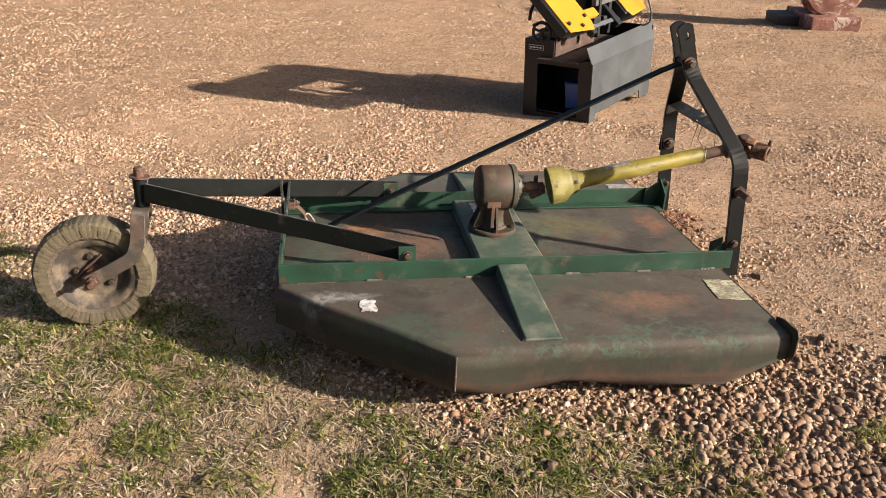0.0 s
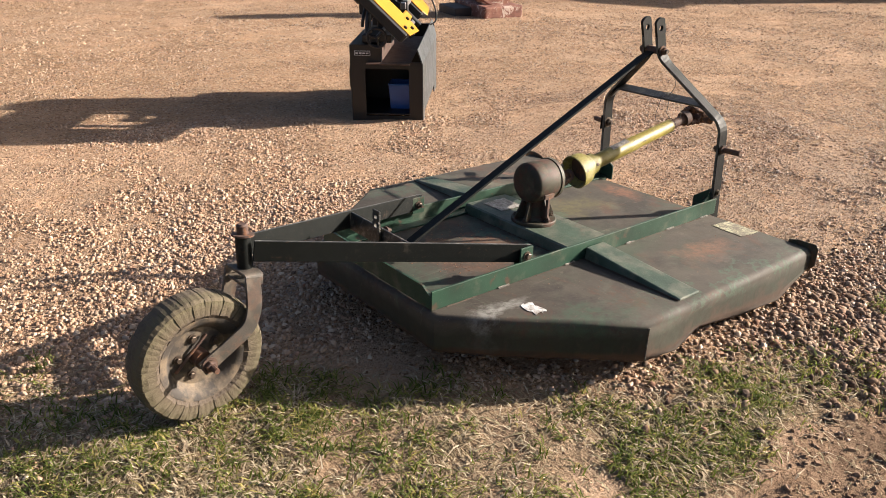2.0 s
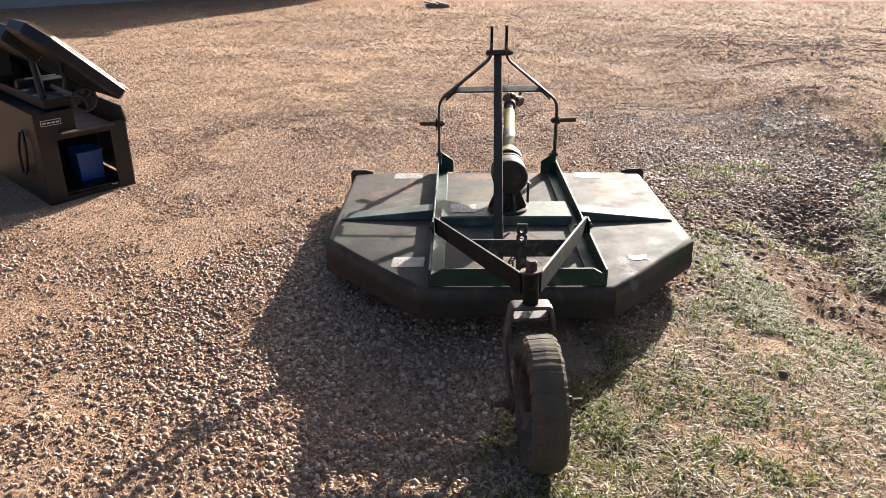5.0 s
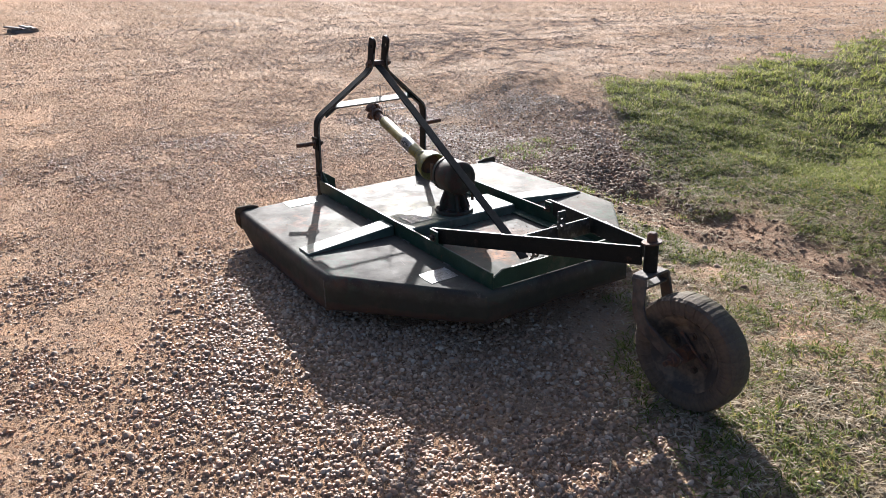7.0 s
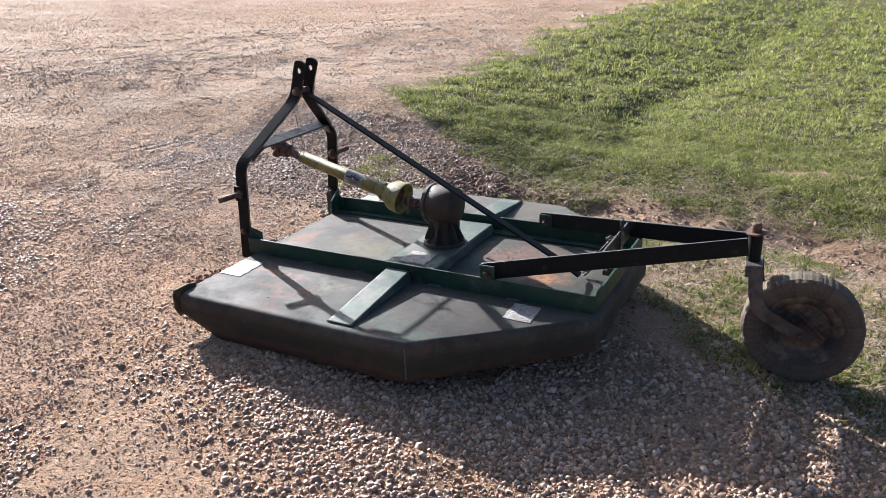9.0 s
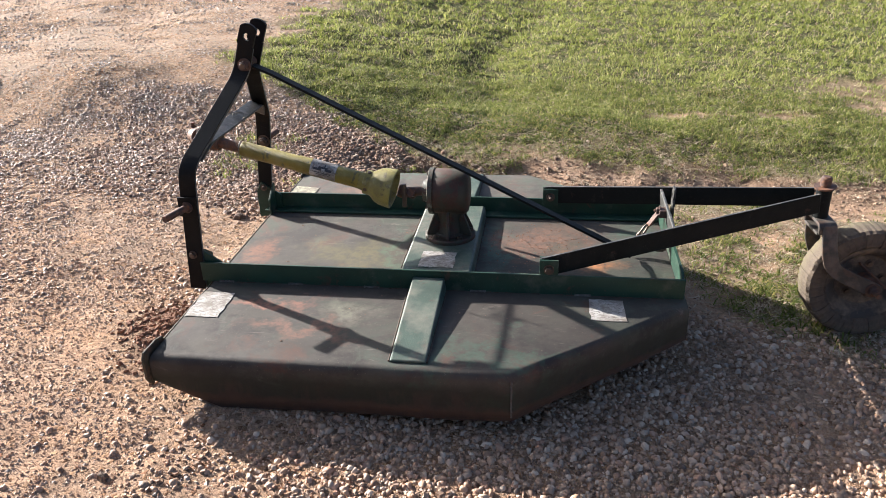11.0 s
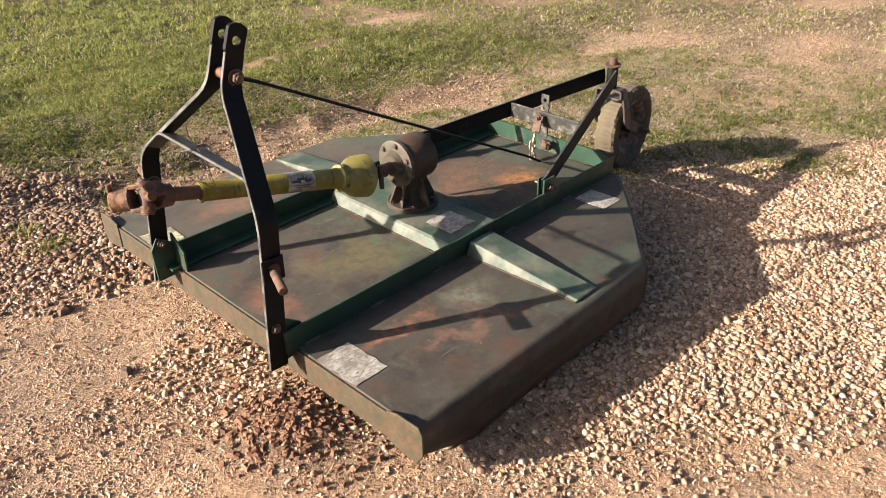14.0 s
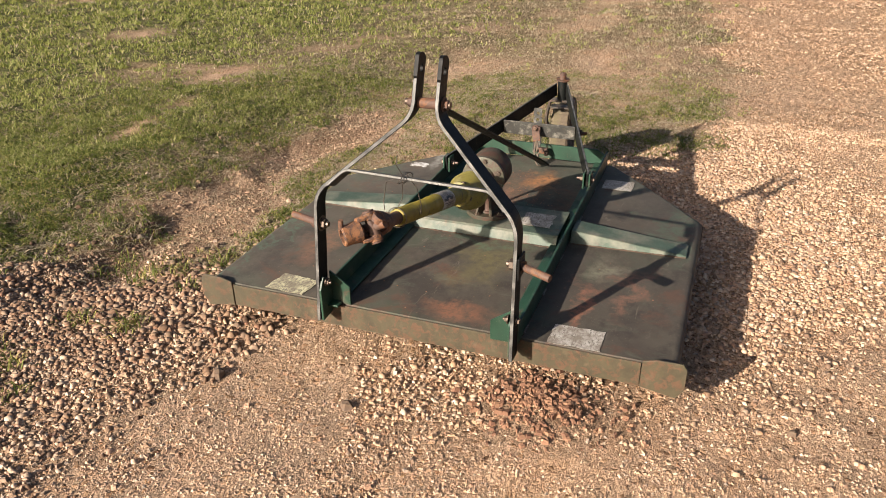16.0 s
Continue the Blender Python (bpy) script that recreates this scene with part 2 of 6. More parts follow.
MAT["lip"] = worn_paint("rusty_front_lip", (0.058, 0.047, 0.024), (0.105, 0.054, 0.028), (0.12, 0.09, 0.055), 0.65, 0.50, 0.58, 6.0)
MAT["rubber"] = rubber()
MAT["flakes"] = plain("rust_flakes", (0.24, 0.125, 0.07), 0.85, 0, 0.5, 120, 0.2)
MAT["crust"] = plain("crusted_dirt", (0.075, 0.05, 0.034), 0.9, 0, 0.4, 60, 0.4)
MAT["paper"] = sticker("worn_white_label", (0.37, 0.35, 0.32), (0.12, 0.105, 0.09), 0.53)
MAT["paper_yellow"] = sticker("worn_yellow_label", (0.48, 0.45, 0.29), (0.14, 0.13, 0.09), 0.50)
MAT["scrap"] = sticker("white_scrap", (0.62, 0.61, 0.6), (0.3, 0.28, 0.27), 0.62)
MAT["ink"] = plain("label_ink", (0.03, 0.03, 0.035), 0.6, 0, 0.2)


# ---- geometry helpers ----
def part(name, bm, material, parent, label="", smooth=False):
    bmesh.ops.recalc_face_normals(bm, faces=bm.faces)
    me = bpy.data.meshes.new(name)
    bm.to_mesh(me)
    bm.free()
    me.materials.append(material)
    if smooth:
        for p in me.polygons:
            p.use_smooth = True
        me.set_sharp_from_angle(angle=radians(38))
    ob = new(name, me)
    if parent is not None:
        ob.parent = parent
    if label:
        ob["label"] = label
    return ob


def worn_edges(ob):
    """Bare grey metal along a bar's narrow edges."""
    ob.data.materials.append(MAT["edge"])
    return ob


def soften(bm, w, seg=2):
    edges = [e for e in bm.edges if len(e.link_faces) == 2 and e.calc_face_angle(0) > 0.6]
    bmesh.ops.bevel(bm, geom=edges, offset=w, segments=seg, profile=0.5, affect="EDGES", clamp_overlap=True)


def box(c, s, rot=None, bevel=0.0, bm=None):
    own = bm is None
    b = bmesh.new()
    m = Matrix.Translation(c) @ (rot.to_4x4() if rot else Matrix()) @ Matrix.Diagonal((*s, 1))
    bmesh.ops.create_cube(b, size=1.0, matrix=m)
    if bevel:
        soften(b, bevel)
    return b if own else join(bm, b)


def join(bm, other):
    me = bpy.data.meshes.new("tmp")
    other.to_mesh(me)
    other.free()
    bm.from_mesh(me)
    bpy.data.meshes.remove(me)
    return bm


def lathe(p0, axis, profile, seg=24, bm=None):
    """A turned solid: profile of (distance along the axis, radius)."""
    b = bmesh.new() if bm is None else bm
    axis = Vector(axis).normalized()
    side = axis.orthogonal().normalized()
    other = axis.cross(side)
    rings = []
    for d, r in profile:
        c = Vector(p0) + axis * d
        if r < 1e-6:
            rings.append([b.verts.new(c)])
        else:
            rings.append([b.verts.new(c + (side * math.cos(a) + other * math.sin(a)) * r) for a in (2 * math.pi * i / seg for i in range(seg))])
    for r0, r1 in zip(rings, rings[1:]):
        for i in range(seg):
            j = (i + 1) % seg
            if len(r0) == 1 and len(r1) == 1:
                continue
            if len(r0) == 1:
                b.faces.new((r0[0], r1[j], r1[i]))
            elif len(r1) == 1:
                b.faces.new((r0[i], r0[j], r1[0]))
            else:
                b.faces.new((r0[i], r0[j], r1[j], r1[i]))
    return b


def rod(a, b_, r, seg=12, bm=None):
    a, b_ = Vector(a), Vector(b_)
    n = (b_ - a).length
    return lathe(a, b_ - a, [(0, 0), (0, r * 0.92), (r * 0.08, r), (n - r * 0.08, r), (n, r * 0.92), (n, 0)], seg, bm)


def rounded_path(pts, radius=0.04, steps=4):
    pts = [Vector(p) for p in pts]
    out = [pts[0]]
    for a, b_, c in zip(pts, pts[1:], pts[2:]):
        i, o = (a - b_).normalized(), (c - b_).normalized()
        d = min(radius, (a - b_).length * 0.45, (c - b_).length * 0.45)
        for k in range(steps + 1):
            f = k / steps
            out.append((b_ + i * d) * (1 - f) ** 2 + b_ * 2 * f * (1 - f) + (b_ + o * d) * f**2)
    return out + [pts[-1]]


def bar(pts, wide, width, thick, bm=None, bevel=0.0015):
    """A flat bar swept along points, with its width along the given axis."""
    b = bmesh.new()
    pts = [Vector(p) for p in pts]
    rings = []
    for k, p in enumerate(pts):
        t = (pts[min(k + 1, len(pts) - 1)] - pts[max(k - 1, 0)]).normalized()
        n = t.cross(Vector(wide)).normalized()
        w = n.cross(t).normalized()
        rings.append([b.verts.new(p + w * (width / 2 * x) + n * (thick / 2 * y)) for x, y in ((-1, -1), (1, -1), (1, 1), (-1, 1))])
    for r0, r1 in zip(rings, rings[1:]):
        for i in range(4):
            b.faces.new((r0[i], r0[(i + 1) % 4], r1[(i + 1) % 4], r1[i])).material_index = i % 2
    b.faces.new(rings[0][::-1])
    b.faces.new(rings[-1])
    bmesh.ops.recalc_face_normals(b, faces=b.faces)
    if bevel:
        soften(b, bevel, 1)
    return b if bm is None else join(bm, b)


def wire(pts, r, seg=6, closed=False, bm=None):
    b = bmesh.new() if bm is None else bm
    pts = [Vector(p) for p in pts]
    n = len(pts)
    rings = []
    for k, p in enumerate(pts):
        t = (pts[(k + 1) % n if closed else min(k + 1, n - 1)] - pts[(k - 1) % n if closed else max(k - 1, 0)]).normalized()
        s = t.orthogonal().normalized() if not rings else (old - t * old.dot(t)).normalized()
        old = s
        o = t.cross(s)
        rings.append([b.verts.new(p + (s * math.cos(a) + o * math.sin(a)) * r) for a in (2 * math.pi * i / seg for i in range(seg))])
    pairs = list(zip(rings, rings[1:])) + ([(rings[-1], rings[0])] if closed else [])
    for r0, r1 in pairs:
        for i in range(seg):
            b.faces.new((r0[i], r0[(i + 1) % seg], r1[(i + 1) % seg], r1[i]))
    if not closed:
        b.faces.new(rings[0][::-1])
        b.faces.new(rings[-1])
    return b


def plate(outline, w0, w1, bevel=0.002):
    """An upright-sided plate from a flat outline in x and y between two heights."""
    b = bmesh.new()
    lo = [b.verts.new((x, y, w0)) for x, y in outline]
    hi = [b.verts.new((x, y, w1)) for x, y in outline]
    n = len(outline)
    b.faces.new(lo[::-1])
    b.faces.new(hi)
    for i in range(n):
        b.faces.new((lo[i], lo[(i + 1) % n], hi[(i + 1) % n], hi[i]))
    bmesh.ops.recalc_face_normals(b, faces=b.faces)
    if bevel:
        soften(b, bevel, 1)
    return b


def moved(bm, m):
    bmesh.ops.transform(bm, matrix=m, verts=bm.verts)
    return bm


def bolt(at, axis, r, parent, name="bolt", mat=None, shank=0.0):
    """A hexagonal bolt head with a washer, its face along the axis."""
    b = lathe(at, axis, [(-0.002, 0), (-0.002, r * 1.45), (0.002, r * 1.45), (0.002, r * 1.0)], 18)
    lathe(Vector(at) + Vector(axis).normalized() * 0.002, axis, [(0, r), (r * 0.75, r), (r * 0.85, r * 0.85), (r * 0.85, 0)], 6, b)
    if shank:
        lathe(Vector(at) + Vector(axis).normalized() * r * 0.8, axis, [(0, r * 0.55), (shank, r * 0.5), (shank, 0)], 10, b)
    return part(name, b, mat or MAT["bolt"], parent)


# ---- the ground ----
def smooth01(a, b, x):
    t = np.clip((x - a) / (b - a), 0, 1)
    return t * t * (3 - 2 * t)


def fbm(x, y, scale, seed, octaves=3):
    """Smooth value noise on arrays."""
    out, amp, tot = np.zeros_like(x), 1.0, 0.0
    for o in range(octaves):
        xs, ys = x * scale + 17.3 * seed + 5.1 * o, y * scale - 9.7 * seed + 3.3 * o
        xi, yi = np.floor(xs), np.floor(ys)
        fx, fy = xs - xi, ys - yi
        fx, fy = fx * fx * (3 - 2 * fx), fy * fy * (3 - 2 * fy)

        def h(i, j):
            v = np.sin(i * 127.1 + j * 311.7 + seed * 74.7) * 43758.5453
            return v - np.floor(v)

        out += amp * ((h(xi, yi) * (1 - fx) + h(xi + 1, yi) * fx) * (1 - fy) + (h(xi, yi + 1) * (1 - fx) + h(xi + 1, yi + 1) * fx) * fy)
        tot += amp
        amp *= 0.5
        scale *= 2.03
    return out / tot


GULLY_X, GULLY_Y = (-30, -4, -2.5, -1.9, -1.2, -0.7, 0.0, 0.6, 1.4, 3.0, 30), (-5.5, -2.6, -1.95, -1.85, -1.9, -1.88, -1.78, -1.75, -2.0, -5.5, -60)


def gully(x, y):
    """How far into the washed-out rill beside the lawn, 0 to 1."""
    d = y - np.interp(x, GULLY_X, GULLY_Y) + 0.30 * (fbm(x, y, 2.6, 4) - 0.5)
    depth = 0.55 + 0.9 * (fbm(x, y, 3.5, 5) - 0.3)
    return np.clip(np.exp(-((d / 0.17) ** 2)) * depth, 0, 1) * smooth01(-2.6, -1.6, x) * (1 - smooth01(0.4, 1.3, x))


def ditch(x, y):
    """The grassy ditch that runs away from the yard between bank and lawn, 0 to 1."""
    d = x - 0.12 - 0.15 * np.sin(y * 0.9) + 0.3 * (fbm(x, y, 1.6, 15) - 0.5)
    return np.exp(-((d / 0.24) ** 2)) * smooth01(-2.2, -3.4, y)


EDGE_X, EDGE_Y = (-60, -7.6, -3.4, -2.3, -1.73, -1.0, -0.4, 0.2, 0.7, 1.0), (-2, 0.4, 0.95, 0.8, 0.33, -0.3, -0.85, -1.0, -1.2, -1.4)
LAWN_Y, LAWN_X = (-60, -19.5, -5.1, -3.0, -2.2, -1.6, -1.0, 5), (9.0, 3.9, 2.5, 2.1, 0.8, 0.35, 0.45, 0.5)


def turf(x, y):
    """Where the yard has given way to earth and grass, 0 to 1."""
    ragged = 0.5 * (fbm(x, y, 1.3, 7) - 0.5) + 0.3 * (fbm(x, y, 4.5, 8) - 0.5)
    far = np.clip(np.hypot(x, y) / 3, 0.6, 4)
    inner = smooth01(-0.12, 0.22, (np.interp(x, EDGE_X, EDGE_Y) - y) + ragged * far)
    return inner * smooth01(-0.15, 0.25, (np.interp(y, LAWN_Y, LAWN_X) - x) + ragged * far)


def soil(x, y):
    """The bare, trodden earth along the rill, wider than the rill itself."""
    d = y - np.interp(x, GULLY_X, GULLY_Y) - 0.04 + 0.45 * (fbm(x, y, 2.2, 44) - 0.5)
    patch = np.exp(-((d / 0.27) ** 4)) * smooth01(-3.2, -2.2, x) * (1 - smooth01(0.3, 1.2, x))
    return np.clip(patch * (0.55 + 0.9 * fbm(x, y, 4.0, 45)), 0, 1)


def mixed(x, y):
    """Where pebbles lie thick but the first tufts come through, behind the deck's tail."""
    return np.exp(-(((x + 1.55) / 0.75) ** 4 + ((y - 0.45) / 0.5) ** 4))


def lift(x, y):
    """Height of the ground."""
    r = np.hypot(x, y)
    z = -0.03 * smooth01(0.8, 2.2, y) - 0.022 * np.clip(y - 2.0, 0, 9) * smooth01(1.5, 4, r)
    z = z - 0.028 * np.clip(x, -2.5, 9) * np.maximum(smooth01(1.2, 2.8, y), smooth01(2.5, 5, x)) - 0.03 * np.clip(x - 6, 0, 9)
    bank = smooth01(-1.7, -2.9, y) * smooth01(0.3, 2.2, x) * (1 - smooth01(5, 12, x))
    z = z + 0.20 * bank - 0.06 * ditch(x, y) + 0.11 * bank * (fbm(x, y, 1.8, 16) - 0.4)
    z = z - 0.085 * gully(x, y) - 0.07 * smooth01(-1.0, -1.7, y) * (1 - smooth01(0.2, 1.2, x)) * (1 - smooth01(-2.1, -3.0, y))
    near = 0.05 * (fbm(x, y, 0.55, 1) - 0.5) + 0.026 * (fbm(x, y, 2.2, 2) - 0.5) + 0.016 * (fbm(x, y, 7.0, 3) - 0.5) + 0.05 * turf(x, y) * (fbm(x, y, 3.3, 6) - 0.5) + 0.03 * soil(x, y) * (fbm(x, y, 11.0, 46) - 0.5)
    z = z + near
    mound = np.exp(-(((x - 0.86) / 0.13) ** 2 + ((y - 0.46) / 0.17) ** 2))
    return z + 0.04 * mound


BARE = ((-1.37, -3.19, 0.32, 0.10), (-2.05, -3.45, 0.30, 0.10), (-3.35, -3.88, 0.55, 0.13), (-5.15, -6.6, 0.5, 0.4), (-5.2, -0.6, 0.8, 0.3), (-3.9, 1.0, 0.7, 0.3), (-0.25, -1.44, 0.4, 0.10), (-2.2, -1.75, 0.5, 0.16), (-1.5, -0.95, 0.10, 0.08), (-0.85, -1.15, 0.09, 0.06), (-4.3, -1.9, 0.9, 0.3))


def bare(x, y):
    """Sandy places in the grass where nothing grows, 0 to 1."""
    worn = sum(np.exp(-(((x - a) / rx) ** 2 + ((y - b) / ry) ** 2)) for a, b, rx, ry in BARE)
    return np.clip(1.25 * worn * (0.3 + 1.3 * fbm(x, y, 4.0, 25)), 0, 1)


def grassy(x, y):
    """How much grass grows at a place, 0 to 1."""
    thin = smooth01(0.58, 0.68, fbm(x * 0.8, y, 0.9, 11)) * 0.6 * smooth01(-2.0, -3.2, x)
    thin = np.maximum(thin, 0.5 * smooth01(0.54, 0.66, fbm(x, y, 1.7, 12)) * smooth01(-2.9, -2.2, y))
    return np.clip(turf(x, y) * (1 - thin) * (1 - 0.75 * mixed(x, y)) * (1 - bare(x, y)) - 1.1 * soil(x, y), 0, 1)


def lush(x, y):
    """How green the grass is: the lawn past the rill is, the strip by the mower is dry."""
    g = smooth01(-1.7, -2.8, y) * (1 - 0.85 * smooth01(-1.8, -4.2, x) * smooth01(-5.8, -2.8, y))
    by_skirt = 0.4 * np.exp(-(((x - 0.1) / 0.7) ** 2 + ((y + 1.55) / 0.4) ** 2))
    return np.clip(0.20 + by_skirt + 0.80 * g + 0.4 * (fbm(x, y, 0.8, 14) - 0.5), 0, 1)


SANDY = ((0.6, 1.47, 0.35, 0.2), (-0.75, 1.08, 0.25, 0.13), (1.25, 1.02, 0.3, 0.2), (1.6, 0.64, 0.3, 0.2), (-1.7, 2.45, 0.5, 0.12), (0.07, 1.64, 0.25, 0.15), (1.22, 0.44, 0.25, 0.3), (1.7, -0.1, 0.3, 0.25))


def sandy(x, y):
    """Patches where the stones have worn away to bare sand, 0 to 1."""
    worn = sum(np.exp(-(((x - a) / rx) ** 2 + ((y - b) / ry) ** 2)) for a, b, rx, ry in SANDY)
    return np.clip(worn * (0.5 + 1.0 * fbm(x, y, 5.0, 24)), 0, 1)


def stony(x, y):
    """How thickly pebbles lie at a place, 0 to 1."""
    heaps = 0.55 * smooth01(0.42, 0.60, fbm(x * 0.9, y, 0.75, 21, 4)) + 0.75 * smooth01(0.40, 0.58, fbm(x, y * 1.2, 2.3, 22, 3)) - 0.3
    beside = np.exp(-(((x - 0.9) / 1.0) ** 2 + ((y + 1.5) / 0.6) ** 2)) + 0.9 * np.exp(-(((x + 0.8) / 1.2) ** 2 + ((y - 1.1) / 0.55) ** 2))
    return np.clip(0.26 + 0.8 * heaps + 0.8 * beside - 0.55 * sandy(x, y) - np.exp(-(((x + 4.9) / 0.9) ** 2 + ((y - 1.3) / 0.35) ** 2)), 0, 1) * (1 - 0.93 * turf(x, y) * (1 - 0.9 * mixed(x, y)))


def front(x, y):
    """The trodden, sandier ground before the hitch and along the far side."""
    return np.clip(smooth01(0.9, 1.3, x) * smooth01(-1.0, -0.4, y) + 0.8 * smooth01(0.7, 1.0, y) * smooth01(-0.9, 0.0, x), 0, 1)


def earth_and_gap_shade(x, y):
    """Reddish bare earth: the rill's banks and the spill by the hitch; plus shade painted under the heaped pebbles."""
    spill = np.exp(-(((x - 0.86) / 0.16) ** 2 + ((y - 0.46) / 0.22) ** 2))
    # dark soil colour that also stands in for shade between heaped pebbles
    heap = np.exp(-(((x - 0.9) / 0.8) ** 2 + ((y + 1.5) / 0.5) ** 2))
    d = y - np.interp(x, GULLY_X, GULLY_Y) + 0.12 + 0.25 * (fbm(x, y, 2.6, 48) - 0.5)
    dry_bank = np.exp(-((d / 0.09) ** 2)) * smooth01(-2.2, -1.3, x) * (1 - smooth01(-0.3, 0.1, x))
    return np.clip((0.95 * soil(x, y) + 0.5 * gully(x, y)) * (1 - 0.95 * dry_bank) + 1.3 * spill + 0.8 * heap, 0, 1)


def grey_zone(m):
    """Greyer gravel lies past the front of the mower, towards the lawn."""
    xyz = m.node("ShaderNodeSeparateXYZ")
    m.put(xyz.inputs[0], m.co)
    a = m.ramp(m.math("MULTIPLY", m.math("SUBTRACT", xyz.outputs[0], 0.3), 0.35), (0.0, 0.0), (1.0, 1.0))
    b = m.ramp(m.math("MULTIPLY", m.math("SUBTRACT", 0.6, xyz.outputs[1]), 0.3), (0.0, 0.0), (1.0, 1.0))
    return m.math("MULTIPLY", m.math("MULTIPLY", a, b), m.ramp(m.noise(0.8, 4), (0.35, 0.45), (0.6, 0.85)))


def ground_material():
    m = Mat("gravel_and_grass_ground", 0.95, 0, 0.03)
    sand = m.mix(m.noise(1.3, 6, 0.6), (0.627, 0.428, 0.288), (0.513, 0.344, 0.228))
    sand = m.mix(m.ramp(m.noise(0.45, 5), (0.42, 0.0), (0.62, 0.7)), sand, (0.475, 0.349, 0.251))
    sand = m.mix(m.ramp(m.noise(1.7, 7, 0.65, stretch=(1, 1.7, 1)), (0.50, 0.0), (0.62, 0.6)), sand, (0.570, 0.344, 0.200))
    sand = m.mix(m.ramp(m.noise(2.6, 8, 0.7, stretch=(1, 2.4, 1)), (0.54, 0.0), (0.64, 0.6)), sand, (0.31, 0.225, 0.155))
    sand = m.mix(m.ramp(m.noise(210, 3, 0.7), (0.44, 0.0), (0.60, 0.65)), sand, (0.33, 0.21, 0.135))
    broad = m.ramp(m.noise(1.15, 11, 0.82, stretch=(1, 1.5, 1)), (0.47, 0.0), (0.56, 0.48))
    sand = m.mix(broad, sand, (0.30, 0.225, 0.16))
    sand = m.mix(grey_zone(m), sand, m.mix(m.noise(3, 9, 0.8), (0.25, 0.205, 0.165), (0.52, 0.44, 0.36)))
    warp = m.node("ShaderNodeTexNoise")
    warp.inputs["Scale"].default_value, warp.inputs["Detail"].default_value = 60, 3
    m.put(warp.inputs["Vector"], m.co)
    shift = m.node("ShaderNodeVectorMath")
    shift.operation = "MULTIPLY_ADD"
    m.put(shift.inputs[0], warp.outputs["Color"])
    shift.inputs[1].default_value = (0.012, 0.012, 0.0)
    m.put(shift.inputs[2], m.co)
    m.co = shift.outputs[0]
    tint = ((0.0, (0.142, 0.077, 0.044)), (0.25, (0.378, 0.223, 0.125)), (0.5, (0.520, 0.330, 0.194)), (0.65, (0.237, 0.154, 0.099)), (0.85, (0.643, 0.463, 0.305)), (1.0, (0.397, 0.206, 0.114)))

    def layer(scale, colours):
        """One layer of stones: their colour, how high they stand, a random number for each."""
        split = m.node("ShaderNodeSeparateColor")
        m.put(split.inputs[0], m.cells(scale, out="Color", flat=True))
        dome = m.ramp(m.cells(scale, "DISTANCE_TO_EDGE", flat=True), (0.03, 0.0), (0.14, 0.7), (0.34, 1.0))
        tall = m.math("MULTIPLY", dome, m.math("ADD", m.math("MULTIPLY", split.outputs[1], 0.7), 0.3))
        return m.ramp(split.outputs[0], *colours), tall, split.outputs[2], dome

    grit, grit_h, _, grit_in = layer(135, tint)
    pebble, pebble_h, lot, pebble_in = layer(62, tint)
    stony_at = m.attr("stony")
    c = m.mix(m.math("MULTIPLY", m.math("MULTIPLY", m.ramp(grit_in, (0.0, 0.35), (0.4, 1.0)), stony_at), 0.85), sand, m.mix(m.ramp(grit_in, (0.0, 0.0), (0.4, 1.0)), (0.30, 0.19, 0.12), grit))
    there = m.ramp(m.math("SUBTRACT", m.math("MULTIPLY", stony_at, 0.75), lot), (0.0, 0.0), (0.04, 1.0))
    there = m.math("MULTIPLY", there, m.ramp(pebble_in, (0.05, 0.0), (0.3, 1.0)))
    c = m.mix(there, c, pebble)
    clot = m.math("MULTIPLY", m.ramp(m.noise(22, 7, 0.78), (0.47, 0.0), (0.58, 0.7)), stony_at)
    c = m.mix(clot, c, m.mix(m.noise(90, 3), (0.17, 0.112, 0.072), (0.33, 0.225, 0.145)))
    streak = m.math("MULTIPLY", m.ramp(m.noise(5.5, 9, 0.8, stretch=(1, 1.6, 1)), (0.49, 0.0), (0.57, 0.55)), stony_at)
    c = m.mix(streak, c, m.mix(m.noise(60, 4, 0.7), (0.15, 0.115, 0.088), (0.36, 0.27, 0.19)))
    # straw lying every way, and green blades among it
    fibre = None
    for turn, seed in ((0.3, 1.0), (1.35, 2.0), (2.4, 3.0)):
        mp = m.node("ShaderNodeMapping")
        mp.inputs["Rotation"].default_value, mp.inputs["Scale"].default_value, mp.inputs["Location"].default_value = (0, 0, turn), (1, 0.13, 1), (seed, seed, 0)
        m.put(mp.inputs["Vector"], m.co)
        n = m.node("ShaderNodeTexNoise")
        n.inputs["Scale"].default_value, n.inputs["Detail"].default_value = 150, 2
        m.put(n.inputs["Vector"], mp.outputs[0])
        fibre = n.outputs["Fac"] if fibre is None else m.math("MAXIMUM", fibre, n.outputs["Fac"])
    thatch = m.mix(m.ramp(fibre, (0.50, 0.0), (0.66, 1.0)), m.mix(m.noise(9, 4), (0.078, 0.052, 0.032), (0.195, 0.129, 0.081)), m.mix(m.noise(14, 4), (0.390, 0.304, 0.204), (0.265, 0.205, 0.133)))
    c = m.mix(m.math("MULTIPLY", m.attr("grassy"), 0.95), c, thatch)
    green = m.mix(m.ramp(fibre, (0.50, 0.0), (0.66, 1.0)), (0.020, 0.025, 0.010), (0.15, 0.17, 0.06))
    patchy = m.ramp(m.noise(16, 5, 0.7), (0.36, 0.45), (0.56, 1.0))
    c = m.mix(m.math("MULTIPLY", m.math("MULTIPLY", m.attr("grassy"), m.attr("lush")), patchy), c, green)
